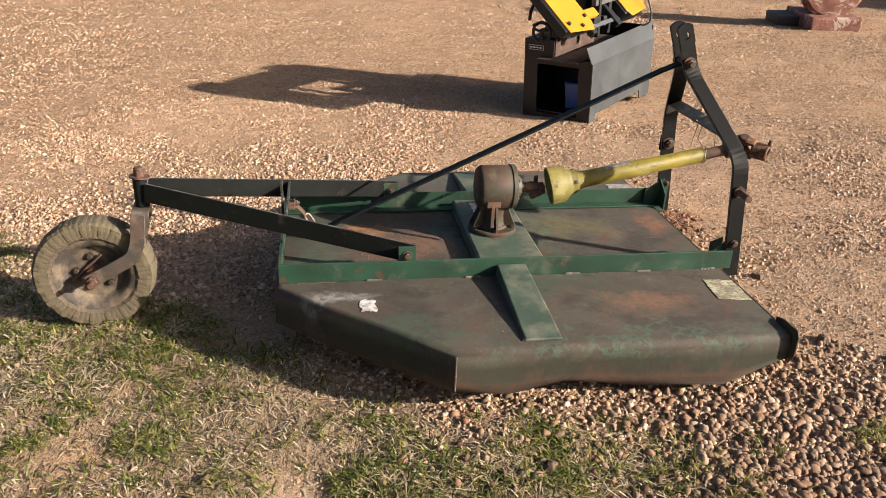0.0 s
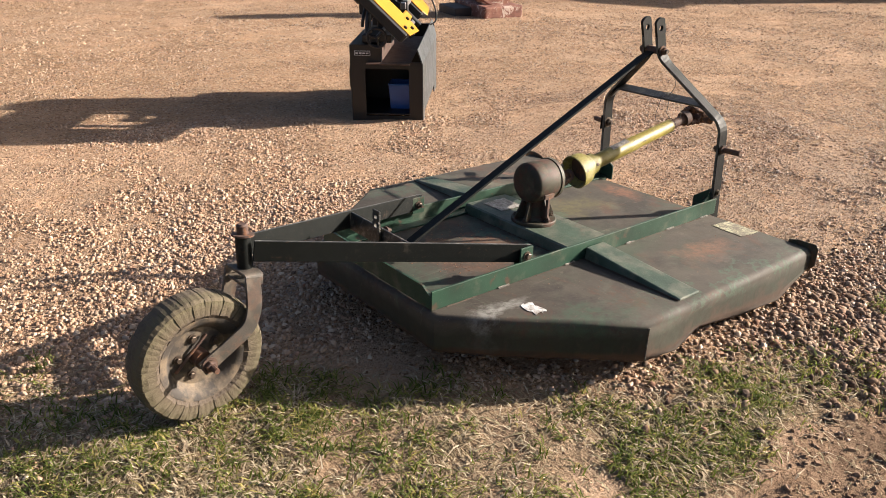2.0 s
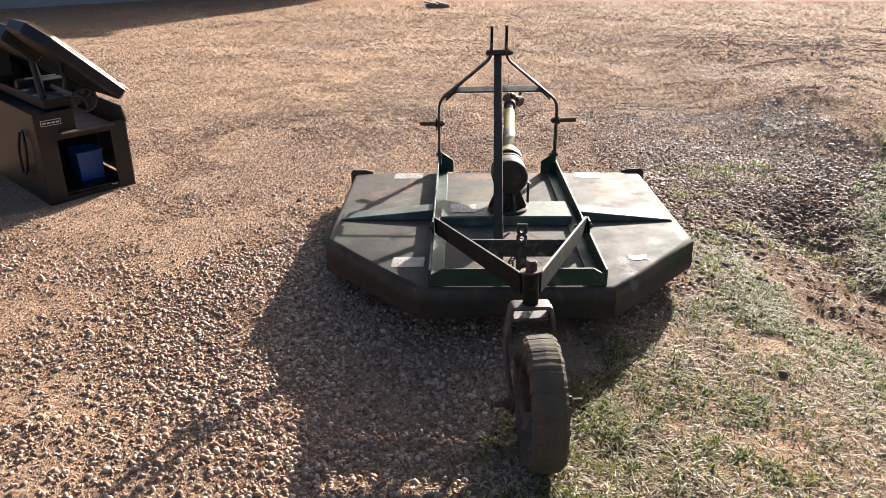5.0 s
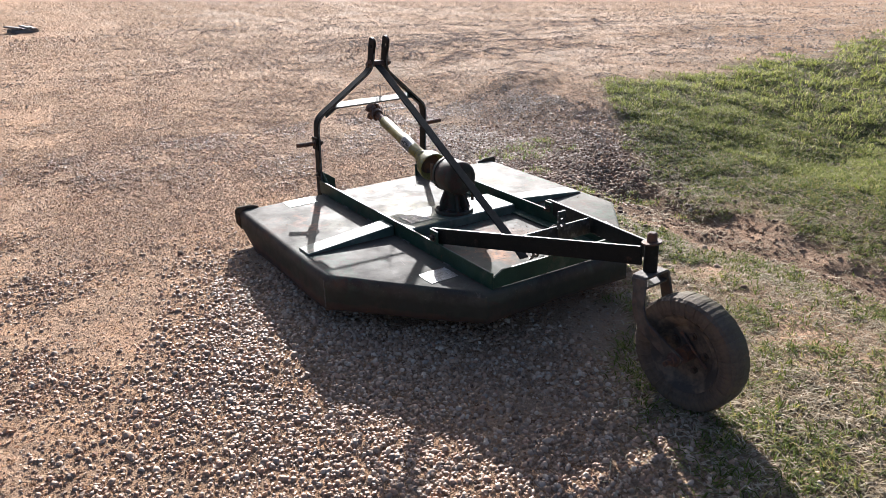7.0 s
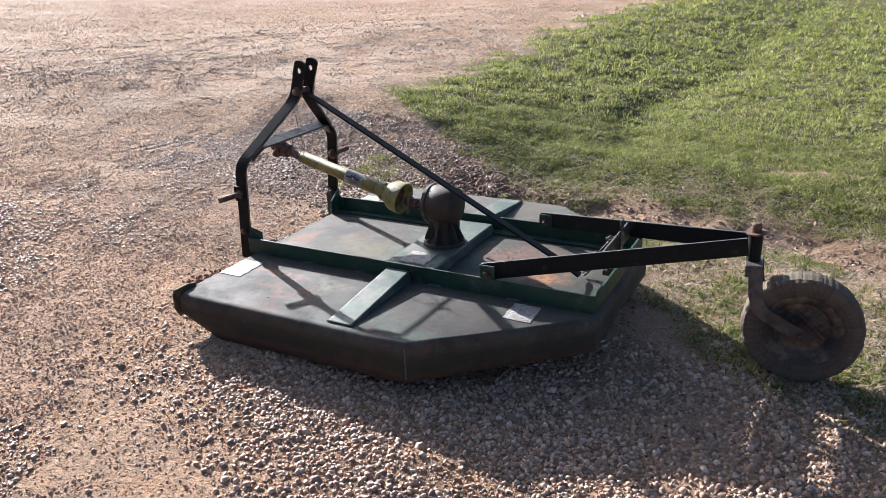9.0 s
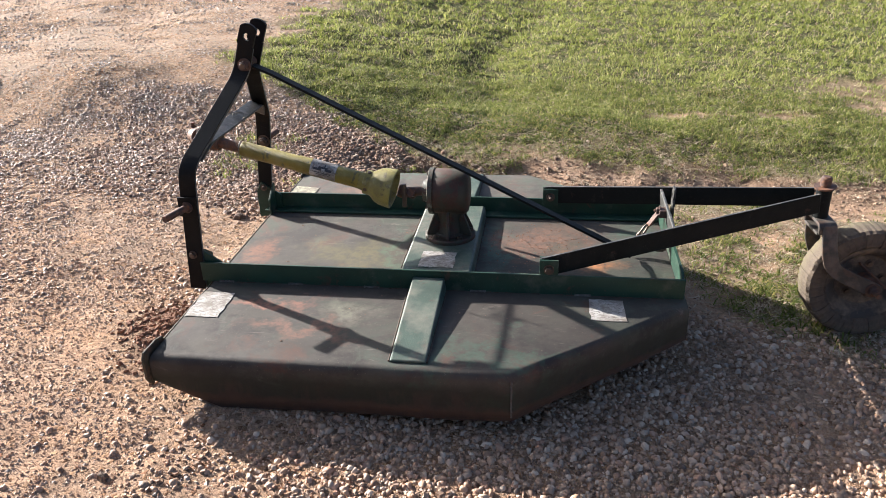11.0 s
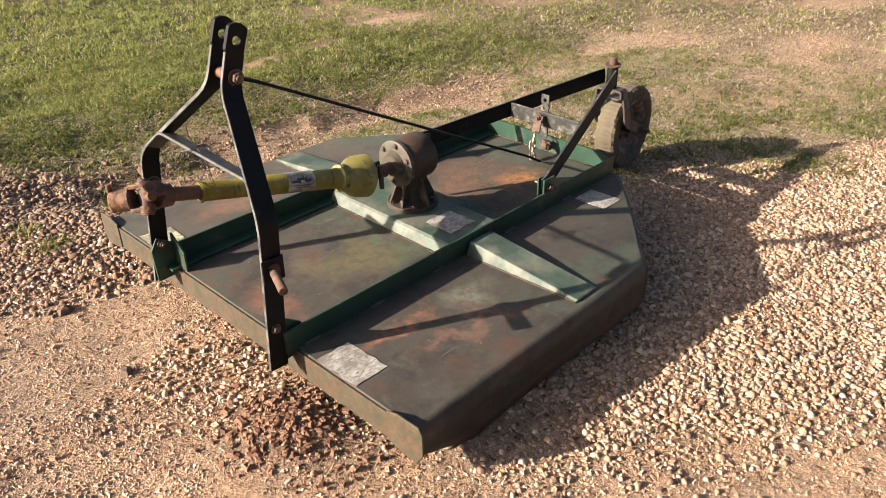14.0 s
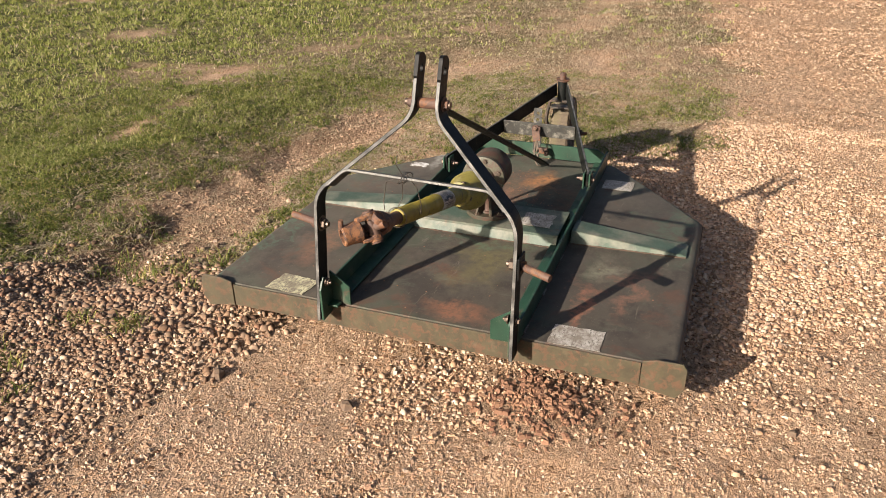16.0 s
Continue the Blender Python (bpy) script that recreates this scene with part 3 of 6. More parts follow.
    c = m.mix(m.math("MULTIPLY", m.attr("earth_and_gap_shade"), 0.8), c, m.mix(m.ramp(m.noise(9, 8, 0.75), (0.38, 0.0), (0.62, 1.0)), (0.095, 0.060, 0.040), (0.205, 0.138, 0.09)))
    h = m.math("MULTIPLY", m.math("MULTIPLY", there, pebble_h), 0.014)
    h = m.math("ADD", h, m.math("MULTIPLY", m.math("MULTIPLY", grit_h, stony_at), 0.0075))
    h = m.math("ADD", h, m.math("MULTIPLY", m.math("MULTIPLY", fibre, m.attr("grassy")), 0.035))
    h = m.math("ADD", h, m.math("ADD", m.math("MULTIPLY", m.noise(230, 4, 0.75), 0.008), m.math("MULTIPLY", m.noise(48, 5, 0.7), 0.016)))
    h = m.math("ADD", h, m.math("MULTIPLY", m.noise(25, 5, 0.72), 0.026))
    h = m.math("ADD", h, m.math("ADD", m.math("MULTIPLY", m.noise(11, 7, 0.7), 0.05), m.math("MULTIPLY", m.noise(4.0, 6, 0.65, stretch=(1, 2.2, 1)), 0.09)))
    return m.done(c, None, h, 1.0, 1.0)


MAT["ground"] = ground_material()


def triangles(name, verts, faces, mat, smooth=True):
    me = bpy.data.meshes.new(name)
    n, k = len(faces), faces.shape[1]
    me.vertices.add(len(verts))
    me.vertices.foreach_set("co", np.ascontiguousarray(verts, np.float32).ravel())
    me.loops.add(n * k)
    me.loops.foreach_set("vertex_index", np.ascontiguousarray(faces, np.int32).ravel())
    me.polygons.add(n)
    me.polygons.foreach_set("loop_start", np.arange(0, n * k, k, dtype=np.int32))
    me.polygons.foreach_set("use_smooth", np.full(n, smooth))
    me.update(calc_edges=True)
    me.validate()
    me.materials.append(mat)
    return new(name, me)


def build_ground():
    n = 380
    s = np.linspace(-1, 1, n)
    axis = 0.62 * np.sinh(7.5 * s)
    gx, gy = np.meshgrid(axis, axis, indexing="xy")
    x, y = gx.ravel(), gy.ravel()
    z = lift(x, y)
    i = np.arange(n * n).reshape(n, n)
    faces = np.stack([i[:-1, :-1], i[:-1, 1:], i[1:, 1:], i[1:, :-1]], -1).reshape(-1, 4)
    ob = triangles("ground", np.stack([x, y, z], 1), faces, MAT["ground"])
    for key, fn in (("grassy", grassy), ("stony", lambda x, y: np.clip(0.25 + 0.85 * stony(x, y), 0, 1) * (1 - 0.22 * front(x, y)) * (1 - 0.8 * turf(x, y) * (1 - mixed(x, y)))), ("lush", lush), ("earth_and_gap_shade", earth_and_gap_shade)):
        ob.data.attributes.new(key, "FLOAT", "POINT").data.foreach_set("value", fn(x, y).astype(np.float32))
    return tagged(ob, "tan gravel yard running into patchy grass", "ground", kind="structure")


ground = build_ground()


# ---- the mower ----
# Its own axes: x towards the hitch, y towards the far side, z off the deck's top, which leans nose-down.
MOWER = Matrix(((0.99812, -0.03315, 0.05146, 0.0), (0.03222, 0.9993, 0.01875, -0.027), (-0.05204, -0.01705, 0.9985, 0.2116), (0, 0, 0, 1)))
mower = new("rotary_mower")
mower.matrix_world = MOWER
tagged(mower, "weathered green tractor rotary mower with black hitch mast on gravel", "mower")

FRONT, BACK, HALF, KINK, TAIL = 0.742, -0.945, 0.858, -0.378, 0.392


def deck_outline(inset):
    """The deck's outline with its sides pulled in; each point with its skirt's lower edge."""
    k = inset * 0.42
    return [
        (FRONT - inset * 0.2, -HALF + inset), (FRONT - inset * 0.2, HALF - inset), (0.53, HALF - inset), (0.26, HALF - inset), (0.0, HALF - inset), (-0.2, HALF - inset),
        (KINK + k, HALF - inset), (-0.57, 0.70 - inset * 0.78), (-0.76, 0.545 - inset * 0.78), (BACK + inset, TAIL - k), (BACK + inset, 0.0), (BACK + inset, -TAIL + k),
        (-0.76, -0.545 + inset * 0.78), (-0.57, -0.70 + inset * 0.78), (KINK + k, -HALF + inset), (-0.2, -HALF + inset), (0.0, -HALF + inset), (0.26, -HALF + inset), (0.53, -HALF + inset),
    ]


def build_deck():
    low = [-0.085, -0.085, -0.175, -0.172, -0.168, -0.165, -0.16, -0.152, -0.146, -0.135, -0.132, -0.135, -0.146, -0.15, -0.15, -0.162, -0.152, -0.168, -0.178]
    dent = [0, 0, 0.0, 0.004, 0.002, -0.003, 0, 0.003, -0.002, 0, 0.004, 0, -0.003, 0.004, 0, -0.004, 0.022, 0.006, 0]
    b = bmesh.new()
    r = 0.028
    rings = []
    for a in (0, 30, 60, 90):
        a = radians(a)
        rings.append([b.verts.new((x, y, -r * (1 - math.cos(a)))) for x, y in deck_outline(r * (1 - math.sin(a)) + 0.0)])
    for f in (0.4, 0.75, 1.0):
        base = deck_outline(0.0)
        inn = deck_outline(0.06)
        ring = []
        for (x, y), (xi, yi), z, d in zip(base, inn, low, dent):
            k = d / 0.06 * (1.0 if f < 0.9 else 1.6)
            ring.append(b.verts.new((x + (xi - x) * k, y + (yi - y) * k, -r + (z + r) * f)))
        rings.append(ring)
    n = len(rings[0])
    for r0, r1 in zip(rings, rings[1:]):
        for i in range(n):
            b.faces.new((r0[i], r0[(i + 1) % n], r1[(i + 1) % n], r1[i]))
    top = b.faces.new(rings[0])
    bmesh.ops.triangulate(b, faces=[top])
    bmesh.ops.recalc_face_normals(b, faces=b.faces)
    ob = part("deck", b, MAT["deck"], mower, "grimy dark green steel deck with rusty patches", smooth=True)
    mod = ob.modifiers.new("thickness", "SOLIDIFY")
    mod.thickness, mod.offset = 0.006, -1
    return ob


build_deck()

# corner plates at the front of the deck
for s in (-1, 1):
    b = plate([(-0.006, 0.745), (0.03, 0.747), (0.042, 0.79), (0.043, 0.868), (0.025, 0.881), (-0.045, 0.881), (-0.085, 0.858), (-0.067, 0.745)], 0, 0.007, 0.0015)
    moved(b, Matrix(((0, 0, 1, FRONT + 0.003), (0, s, 0, 0), (1, 0, 0, -0.022), (0, 0, 0, 1))))
    part("corner_plate", b, MAT["lip"], mower, "dark rusty steel corner plate")

b = box((FRONT + 0.0035, 0, -0.046), (0.005, 1.486, 0.086), bevel=0.001)
part("front_lip", b, MAT["lip"], mower, "rusty green lip along the front of the deck")

# rails
RAIL = 0.352
for s in (-1, 1):
    b = box((-0.075, s * RAIL, 0.037), (1.71, 0.009, 0.074), bevel=0.002)
    join(b, box((-0.075, s * (RAIL - 0.03), 0.0065), (1.70, 0.055, 0.008), bevel=0.002))
    part("side_rail", b, MAT["green"], mower, "green angle-iron rail")
    # crusted dirt along the rail's foot
    rng = random.Random(5 + s)
    b = bmesh.new()
    for k in range(70):
        u = rng.uniform(-0.9, 0.74)
        n = rng.uniform(0.008, 0.05)
        r = rng.uniform(0.0015, 0.0035)
        lathe((u, s * (RAIL + 0.005 + rng.uniform(0, 0.003)), 0.0), (1, rng.uniform(-0.05, 0.05), 0), [(0, 0), (n * 0.2, r), (n * 0.7, r * 0.8), (n, 0)], 6, b)
    tagged(part("dirt_crust", b, MAT["crust"], mower, "brown dirt crusted along the rail", True), kind="stuff")
b = plate([(-0.347, 0.004), (0.347, 0.004), (0.347, 0.05), (0.30, 0.078), (-0.30, 0.078), (-0.347, 0.05)], -0.0045, 0.0045, 0.0)
part("rear_rail", moved(b, Matrix(((0, 0, 1, -0.925), (1, 0, 0, 0), (0, 1, 0, 0), (0, 0, 0, 1)))), MAT["green"], mower, "green rear rail of angle iron")

# cross channel under the gearbox
b = bmesh.new()
prof = [(0.068, 0.002), (0.054, 0.036), (0.046, 0.043), (-0.192, 0.045), (-0.2, 0.04), (-0.206, 0.002)]
ends = [[b.verts.new((u, s * 0.318, w)) for u, w in prof] for s in (-1, 1)]
for i in range(len(prof) - 1):
    b.faces.new((ends[0][i], ends[0][i + 1], ends[1][i + 1], ends[1][i]))
part("cross_channel", b, MAT["rib"], mower, "green folded channel across the deck")

# dirt crusted along the channel's edges
rng = random.Random(21)
b = bmesh.new()
for k in range(150):
    u = rng.choice((0.071, -0.209)) + rng.uniform(-0.002, 0.004)
    v, n, r = rng.uniform(-0.31, 0.31), rng.uniform(0.006, 0.03), rng.uniform(0.0012, 0.0032)
    lathe((u, v, 0.001), (rng.uniform(-0.08, 0.08), 1, 0), [(0, 0), (n * 0.2, r), (n * 0.7, r * 0.8), (n, 0)], 6, b)
tagged(part("dirt_crust", b, MAT["crust"], mower, "dark dirt crusted along the channel", True), kind="stuff")


def weld(a, b_, r, seed):
    """A lumpy weld bead."""
    rw = random.Random(seed)
    a, b_ = Vector(a), Vector(b_)
    n = max(4, int((b_ - a).length / (r * 1.3)))
    prof = [(0, 0)]
    for k in range(n + 1):
        prof.append(((b_ - a).length * k / n, r * rw.uniform(0.65, 1.15)))
    prof.append(((b_ - a).length, 0))
    return lathe(a, b_ - a, prof, 7)


MAT["weld"] = worn_paint("dull_weld", (0.10, 0.09, 0.075), (0.09, 0.055, 0.04), (0.20, 0.18, 0.15), 0.6, 0.5, 0.5, 9.0)
for s in (-1, 1):
    part("corner_weld", weld((KINK + 0.002, s * (HALF + 0.001), -0.02), (KINK + 0.002, s * (HALF + 0.001), -0.145), 0.0035, 7 + s), MAT["weld"], mower, "lumpy weld bead at the deck's corner")
    for k, u in enumerate((-0.62, -0.26, 0.12, 0.40, 0.66)):
        part("stitch_weld", weld((u, s * (RAIL + 0.006), 0.002), (u + 0.055, s * (RAIL + 0.006), 0.002), 0.005, 11 + k), MAT["weld"], mower, "short weld at the rail's foot")

# tapering ribs out to the deck's edges
for s in (-1, 1):
    b = bmesh.new()
    u0, u1 = (-0.006, -0.116) if s > 0 else (-0.04, -0.145)
    o0, o1 = (-0.012, -0.118) if s > 0 else (-0.03, -0.15)
    inn = [b.verts.new(p) for p in ((u0 + 0.018, s * 0.362, 0.002), (u0, s * 0.362, 0.052), (u1, s * 0.362, 0.052), (u1 - 0.006, s * 0.362, 0.002))]
    out = [b.verts.new(p) for p in ((o0 + 0.004, s * 0.818, 0.002), (o0, s * 0.818, 0.009), (o1, s * 0.818, 0.009), (o1 - 0.002, s * 0.818, 0.002))]
    for i in range(3):
        b.faces.new((inn[i], inn[i + 1], out[i + 1], out[i]))
    b.faces.new(inn)
    b.faces.new(out)
    bmesh.ops.recalc_face_normals(b, faces=b.faces)
    soften(b, 0.004, 2)
    rib = part("rib", b, MAT["rib"], mower, "tapering green stiffening rib")
    b = bmesh.new()
    for e0, e1, seed in (((u0 + 0.02, s * 0.37, 0.003), (o0 + 0.006, s * 0.815, 0.003), 31), ((u1 - 0.008, s * 0.37, 0.003), (o1 - 0.004, s * 0.815, 0.003), 32)):
        join(b, weld(e0, e1, 0.0032, seed))
    part("rib_seam", b, MAT["crust"], rib, "dark crusted seam down the rib", True)

# gearbox
gear = part("gearbox", lathe((-0.168, -0.017, 0.228), (1, 0, 0), [(0, 0), (0, 0.055), (0.004, 0.074), (0.012, 0.083), (0.02, 0.086), (0.13, 0.086), (0.134, 0.083), (0.138, 0.083), (0.138, 0)], 40), MAT["gear"], mower, "brown grimy cast gearbox drum", True)
part("flange", lathe((-0.032, -0.017, 0.228), (1, 0, 0), [(0, 0), (0, 0.089), (0.016, 0.089), (0.018, 0.086), (0.018, 0.05), (0.03, 0.045), (0.042, 0.04), (0.042, 0)], 40), MAT["cast"], gear, "dull brown casting flange", True)
for k in range(6):
    a = math.pi * 2 * k / 6 + 0.4
    bolt((-0.015, -0.017 + 0.072 * math.cos(a), 0.228 + 0.072 * math.sin(a)), (1, 0, 0), 0.008, gear)
b = lathe((-0.09, -0.01, 0.058), (0, 0, 1), [(0, 0.056), (0.02, 0.046), (0.055, 0.043), (0.095, 0.05), (0.12, 0.06)], 20)
for a in (20, 90, 160, 200, 270, 340):
    turn = Matrix.Translation((-0.09, -0.01, 0)) @ Matrix.Rotation(radians(a), 4, "Z")
    gusset = plate([(0.03, 0.06), (0.092, 0.06), (0.092, 0.072), (0.052, 0.165), (0.03, 0.165)], -0.0055, 0.0055, 0.0015)
    part("pedestal_rib", moved(gusset, turn @ Matrix(((1, 0, 0, 0), (0, 0, 1, 0), (0, 1, 0, 0), (0, 0, 0, 1)))), MAT["gear"], gear, "triangular cast gusset")
part("pedestal", b, MAT["gear"], gear, "ribbed cast pedestal", True)
part("base_flange", lathe((-0.09, -0.01, 0.045), (0, 0, 1), [(0, 0), (0, 0.098), (0.012, 0.098), (0.016, 0.094), (0.016, 0.06), (0.024, 0.055), (0.024, 0)], 36), MAT["gear"], gear, "", True)
for k in range(5):
    a = math.pi * 2 * k / 5 + 0.9
    bolt((-0.09 + 0.08 * math.cos(a), -0.01 + 0.08 * math.sin(a), 0.063), (0, 0, 1), 0.0095, gear)
b = box((-0.115, -0.108, 0.135), (0.014, 0.012, 0.09), bevel=0.002)
join(b, box((-0.112, -0.108, 0.185), (0.055, 0.010, 0.022), bevel=0.002))
part("bracket_tee", b, MAT["rust"], gear, "rusty tee bracket")

# drive shaft
SH0, SH1 = Vector((0.06, -0.02, 0.212)), Vector((1.0, -0.088, 0.428))
AX = (SH1 - SH0).normalized()
SHL = (SH1 - SH0).length
shaft = part("drive_shaft", lathe((0.008, -0.017, 0.226), (1, -0.03, -0.1), [(0, 0.019), (0.075, 0.019), (0.075, 0)], 14), MAT["rust"], mower, "tractor drive shaft in a yellow plastic guard", True)
part("guard_tube", lathe(SH0 + AX * 0.16, AX, [(0, 0.020), (0, 0.034), (0.30, 0.0335), (0.305, 0.031), (0.535, 0.0305), (0.54, 0.028), (0.54, 0.016)], 24), MAT["yellow"], shaft, "dirty yellow guard tube", True)
part("guard_bell", lathe(SH0 + AX * 0.068, AX, [(0.04, 0.055), (0.004, 0.070), (0, 0.074), (0.003, 0.077), (0.05, 0.073), (0.056, 0.069), (0.062, 0.069), (0.09, 0.049), (0.092, 0.049), (0.118, 0.047), (0.121, 0.037), (0.14, 0.035)], 30), MAT["bell"], shaft, "yellow plastic bell guard", True)
part("bell_hollow", lathe(SH0 + AX * 0.078, AX, [(0, 0.069), (0.03, 0.066), (0.045, 0.05), (0.05, 0)], 24), MAT["rust"], shaft, "dark rust-brown inside of the bell", True)
for k in range(4):
    a = math.pi / 2 * k + 0.5
    sd = AX.orthogonal().normalized()
    d = sd * math.cos(a) + AX.cross(sd) * math.sin(a)
    part("guard_screw", lathe(SH0 + AX * 0.173 + d * 0.046, d, [(0, 0.008), (0.004, 0.008), (0.005, 0)], 10), MAT["bolt"], shaft)
part("inner_tube", lathe(SH0 + AX * 0.69, AX, [(0, 0.022), (0.10, 0.021), (0.12, 0.027), (0.135, 0.027), (0.135, 0)], 12), MAT["rust"], shaft, "brown steel telescoping tube", True)


def yoke(at, axis, size, mat, spin=0.0):
    """One half of a universal joint: a hub with two ears."""
    at, axis = Vector(at), Vector(axis).normalized()
    sd = axis.orthogonal().normalized()
    sd = Matrix.Rotation(spin, 3, axis) @ sd
    ot = axis.cross(sd)
    b = lathe(at, axis, [(0, size * 0.42), (0, size * 0.58), (size * 0.5, size * 0.62), (size * 0.6, size * 0.5), (size * 0.6, 0)], 20)
    frame3 = Matrix((axis, sd, ot)).transposed()
    for s in (-1, 1):
        join(b, box(at + axis * size * 0.95 + sd * s * size * 0.58, (size * 1.05, size * 0.28, size * 0.75), frame3, size * 0.12))
        lathe(at + axis * size * 1.2 + sd * s * size * 0.42, sd * s, [(0, size * 0.4), (size * 0.36, size * 0.4), (size * 0.38, size * 0.3), (size * 0.34, size * 0.26), (size * 0.34, 0)], 18, b)
    return b


part("rear_yoke", yoke(SH0 + AX * 0.055 - AX * 0.005, -AX, 0.042, MAT["rust"], 0.3), MAT["rust"], shaft, "rusty rear universal joint", True)
JOINT = SH0 + AX * 0.862
part("front_yoke", yoke(SH0 + AX * 0.79, AX, 0.058, MAT["rust"], 0.2), MAT["rust"], shaft, "rusty universal joint", True)
tipax = Vector((0.76, -0.72, -0.12)).normalized()
part("tractor_yoke", yoke(JOINT + tipax * 0.07, -tipax, 0.057, MAT["orange"], 1.75), MAT["orange"], shaft, "orange rusty tractor-end yoke", True)
cross = tipax.cross(AX).normalized()
b = rod(JOINT - cross * 0.052, JOINT + cross * 0.052, 0.018, 14)
rod(JOINT - AX.cross(cross) * 0.046, JOINT + AX.cross(cross) * 0.046, 0.015, 14, b)
part("joint_cross", b, MAT["rust"], shaft, "", True)
b = lathe(JOINT + tipax * 0.067, tipax, [(0, 0.020), (0, 0.032), (0.028, 0.033), (0.032, 0.030), (0.032, 0.021), (0.004, 0.020)], 22)
part("yoke_collar", b, MAT["orange"], shaft, "splined socket of the tractor yoke", True)
part("yoke_pin", rod(JOINT + tipax * 0.10 + Vector((0, 0.0, 0.03)), JOINT + tipax * 0.10 + Vector((0.0, 0.0, 0.055)), 0.008), MAT["rust"], shaft)
b = rod(SH0 + AX * 0.022 + Vector((0, 0.035, -0.045)), SH0 + AX * 0.022 + Vector((0, 0.03, 0.045)), 0.009)
part("pinch_bolt", b, MAT["bolt"], shaft)
# label wrapped round the guard, with its marks
sd = AX.cross(Vector((0, 0, 1))).normalized()
up = sd.cross(AX).normalized()


def wrap(name, d0, d1, a0, a1, r, mat):
    b = bmesh.new()
    rows = []
    for k in range(11):
        a = radians(a0 + (a1 - a0) * k / 10)
        d = sd * -math.cos(a) + up * math.sin(a)
        rows.append((b.verts.new(SH0 + AX * d0 + d * r), b.verts.new(SH0 + AX * d1 + d * r)))
    for p, q in zip(rows, rows[1:]):
        b.faces.new((p[0], p[1], q[1], q[0]))
    return part(name, b, mat, shaft, "white printed warning label" if name == "guard_label" else "", True)


wrap("guard_label", 0.30, 0.405, -35, 125, 0.0352, MAT["paper"])
for k, (d0, d1, a0, a1) in enumerate(((0.318, 0.345, 18, 34), (0.335, 0.372, 30, 42), (0.36, 0.392, 16, 30), (0.345, 0.35, 42, 60), (0.32, 0.39, 0, 4), (0.32, 0.38, -10, -7))):
    wrap("label_mark", d0, d1, a0, a1, 0.0355, MAT["ink"])

# hitch mast
for s in (-1, 1):
    foot_u, knee_u, bend_u, eye = (0.806, 0.775, 0.650, Vector((0.612, 0.046, 0.820))) if s > 0 else (0.790, 0.745, 0.645, Vector((0.604, -0.034, 0.824)))
    path = rounded_path([(foot_u, s * 0.347, -0.035), (knee_u, s * 0.344, 0.43), (bend_u, eye.y, 0.692), (eye.x + 0.009, eye.y, eye.z - 0.032)], 0.05, 5)
    b = bar(path, (1, 0, 0), 0.06, 0.013)
    # rounded eye with a hole
    m = Matrix.Translation(eye) @ Matrix.Rotation(radians(-20), 4, "Y")
    rings = []
    for h in (-0.0065, 0.0065):
        for inner in (0, 1):
            ring = []
            for k in range(28):
                a = 2 * math.pi * k / 28
                x, z = math.cos(a), math.sin(a)
                if inner:
                    p = (x * 0.0135, z * 0.0135)
                elif z >= 0:
                    p = (0.03 * max(-1, min(1, x * 1.25)), 0.014 + 0.034 * z)
                else:
                    f = max(abs(x), abs(z))
                    p = (0.03 * x / f, 0.036 * z / f)
                ring.append(b.verts.new(m @ Vector((p[0], h, p[1]))))
            rings.append(ring)
    for k in range(28):
        j = (k + 1) % 28
        for r0, r1 in ((0, 1), (2, 3), (0, 2), (1, 3)):
            b.faces.new((rings[r0][k], rings[r0][j], rings[r1][j], rings[r1][k]))
    worn_edges(part("mast_strap", b, MAT["black"], mower, "black bent flat-bar mast"))
    # lower hitch pin with its plate and nut
    y = s * 0.353
    pin_u = 0.786 if s > 0 else 0.755
    tip = Vector((pin_u + 0.04 if s > 0 else pin_u - 0.02, s * 0.458, 0.285 if s > 0 else 0.322))
    foot = Vector((pin_u, s * 0.354, 0.292 if s > 0 else 0.314))
    pin = part("hitch_pin", rod(foot, tip, 0.0125, 16), MAT["rust"], mower, "rusty lower hitch pin", True)
    part("pin_collar", lathe(foot, tip - foot, [(0, 0), (0, 0.021), (0.012, 0.021), (0.012, 0)], 16), MAT["rust"], pin, "", True)
    if s > 0:
        part("pin_plate", box((0.786, 0.358, 0.292), (0.068, 0.007, 0.072), bevel=0.002), MAT["black"], mower)
    bolt(foot - Vector((0, s * 0.014, 0)), (0, -s, 0), 0.019, mower, "pin_nut", MAT["bolt"], 0.012)
    bolt((0.802 if s > 0 else 0.778, s * 0.355, 0.103), (0, s, 0), 0.0105, mower)
    bolt((0.802 if s > 0 else 0.778, s * 0.327, 0.103), (0, -s, 0), 0.0105, mower, "nut", None, 0.008)
    # angle lug the mast is bolted to
    b = moved(plate([(0.705, -0.03), (0.812, -0.035), (0.815, 0.085), (0.79, 0.128), (0.705, 0.07)], -0.004, 0.004, 0.001), Matrix(((1, 0, 0, 0), (0, 0, 1, s * 0.335), (0, 1, 0, 0), (0, 0, 0, 1))))
    join(b, moved(plate([(s * 0.338, 0.0), (s * 0.262, 0.0), (s * 0.262, 0.072), (s * 0.338, 0.125)], -0.004, 0.004, 0.001), Matrix(((0, 0, 1, 0.775 if s > 0 else 0.735), (1, 0, 0, 0), (0, 1, 0, 0), (0, 0, 0, 1)))))
    part("lug", b, MAT["green"], mower, "green angle lug at the rail end")

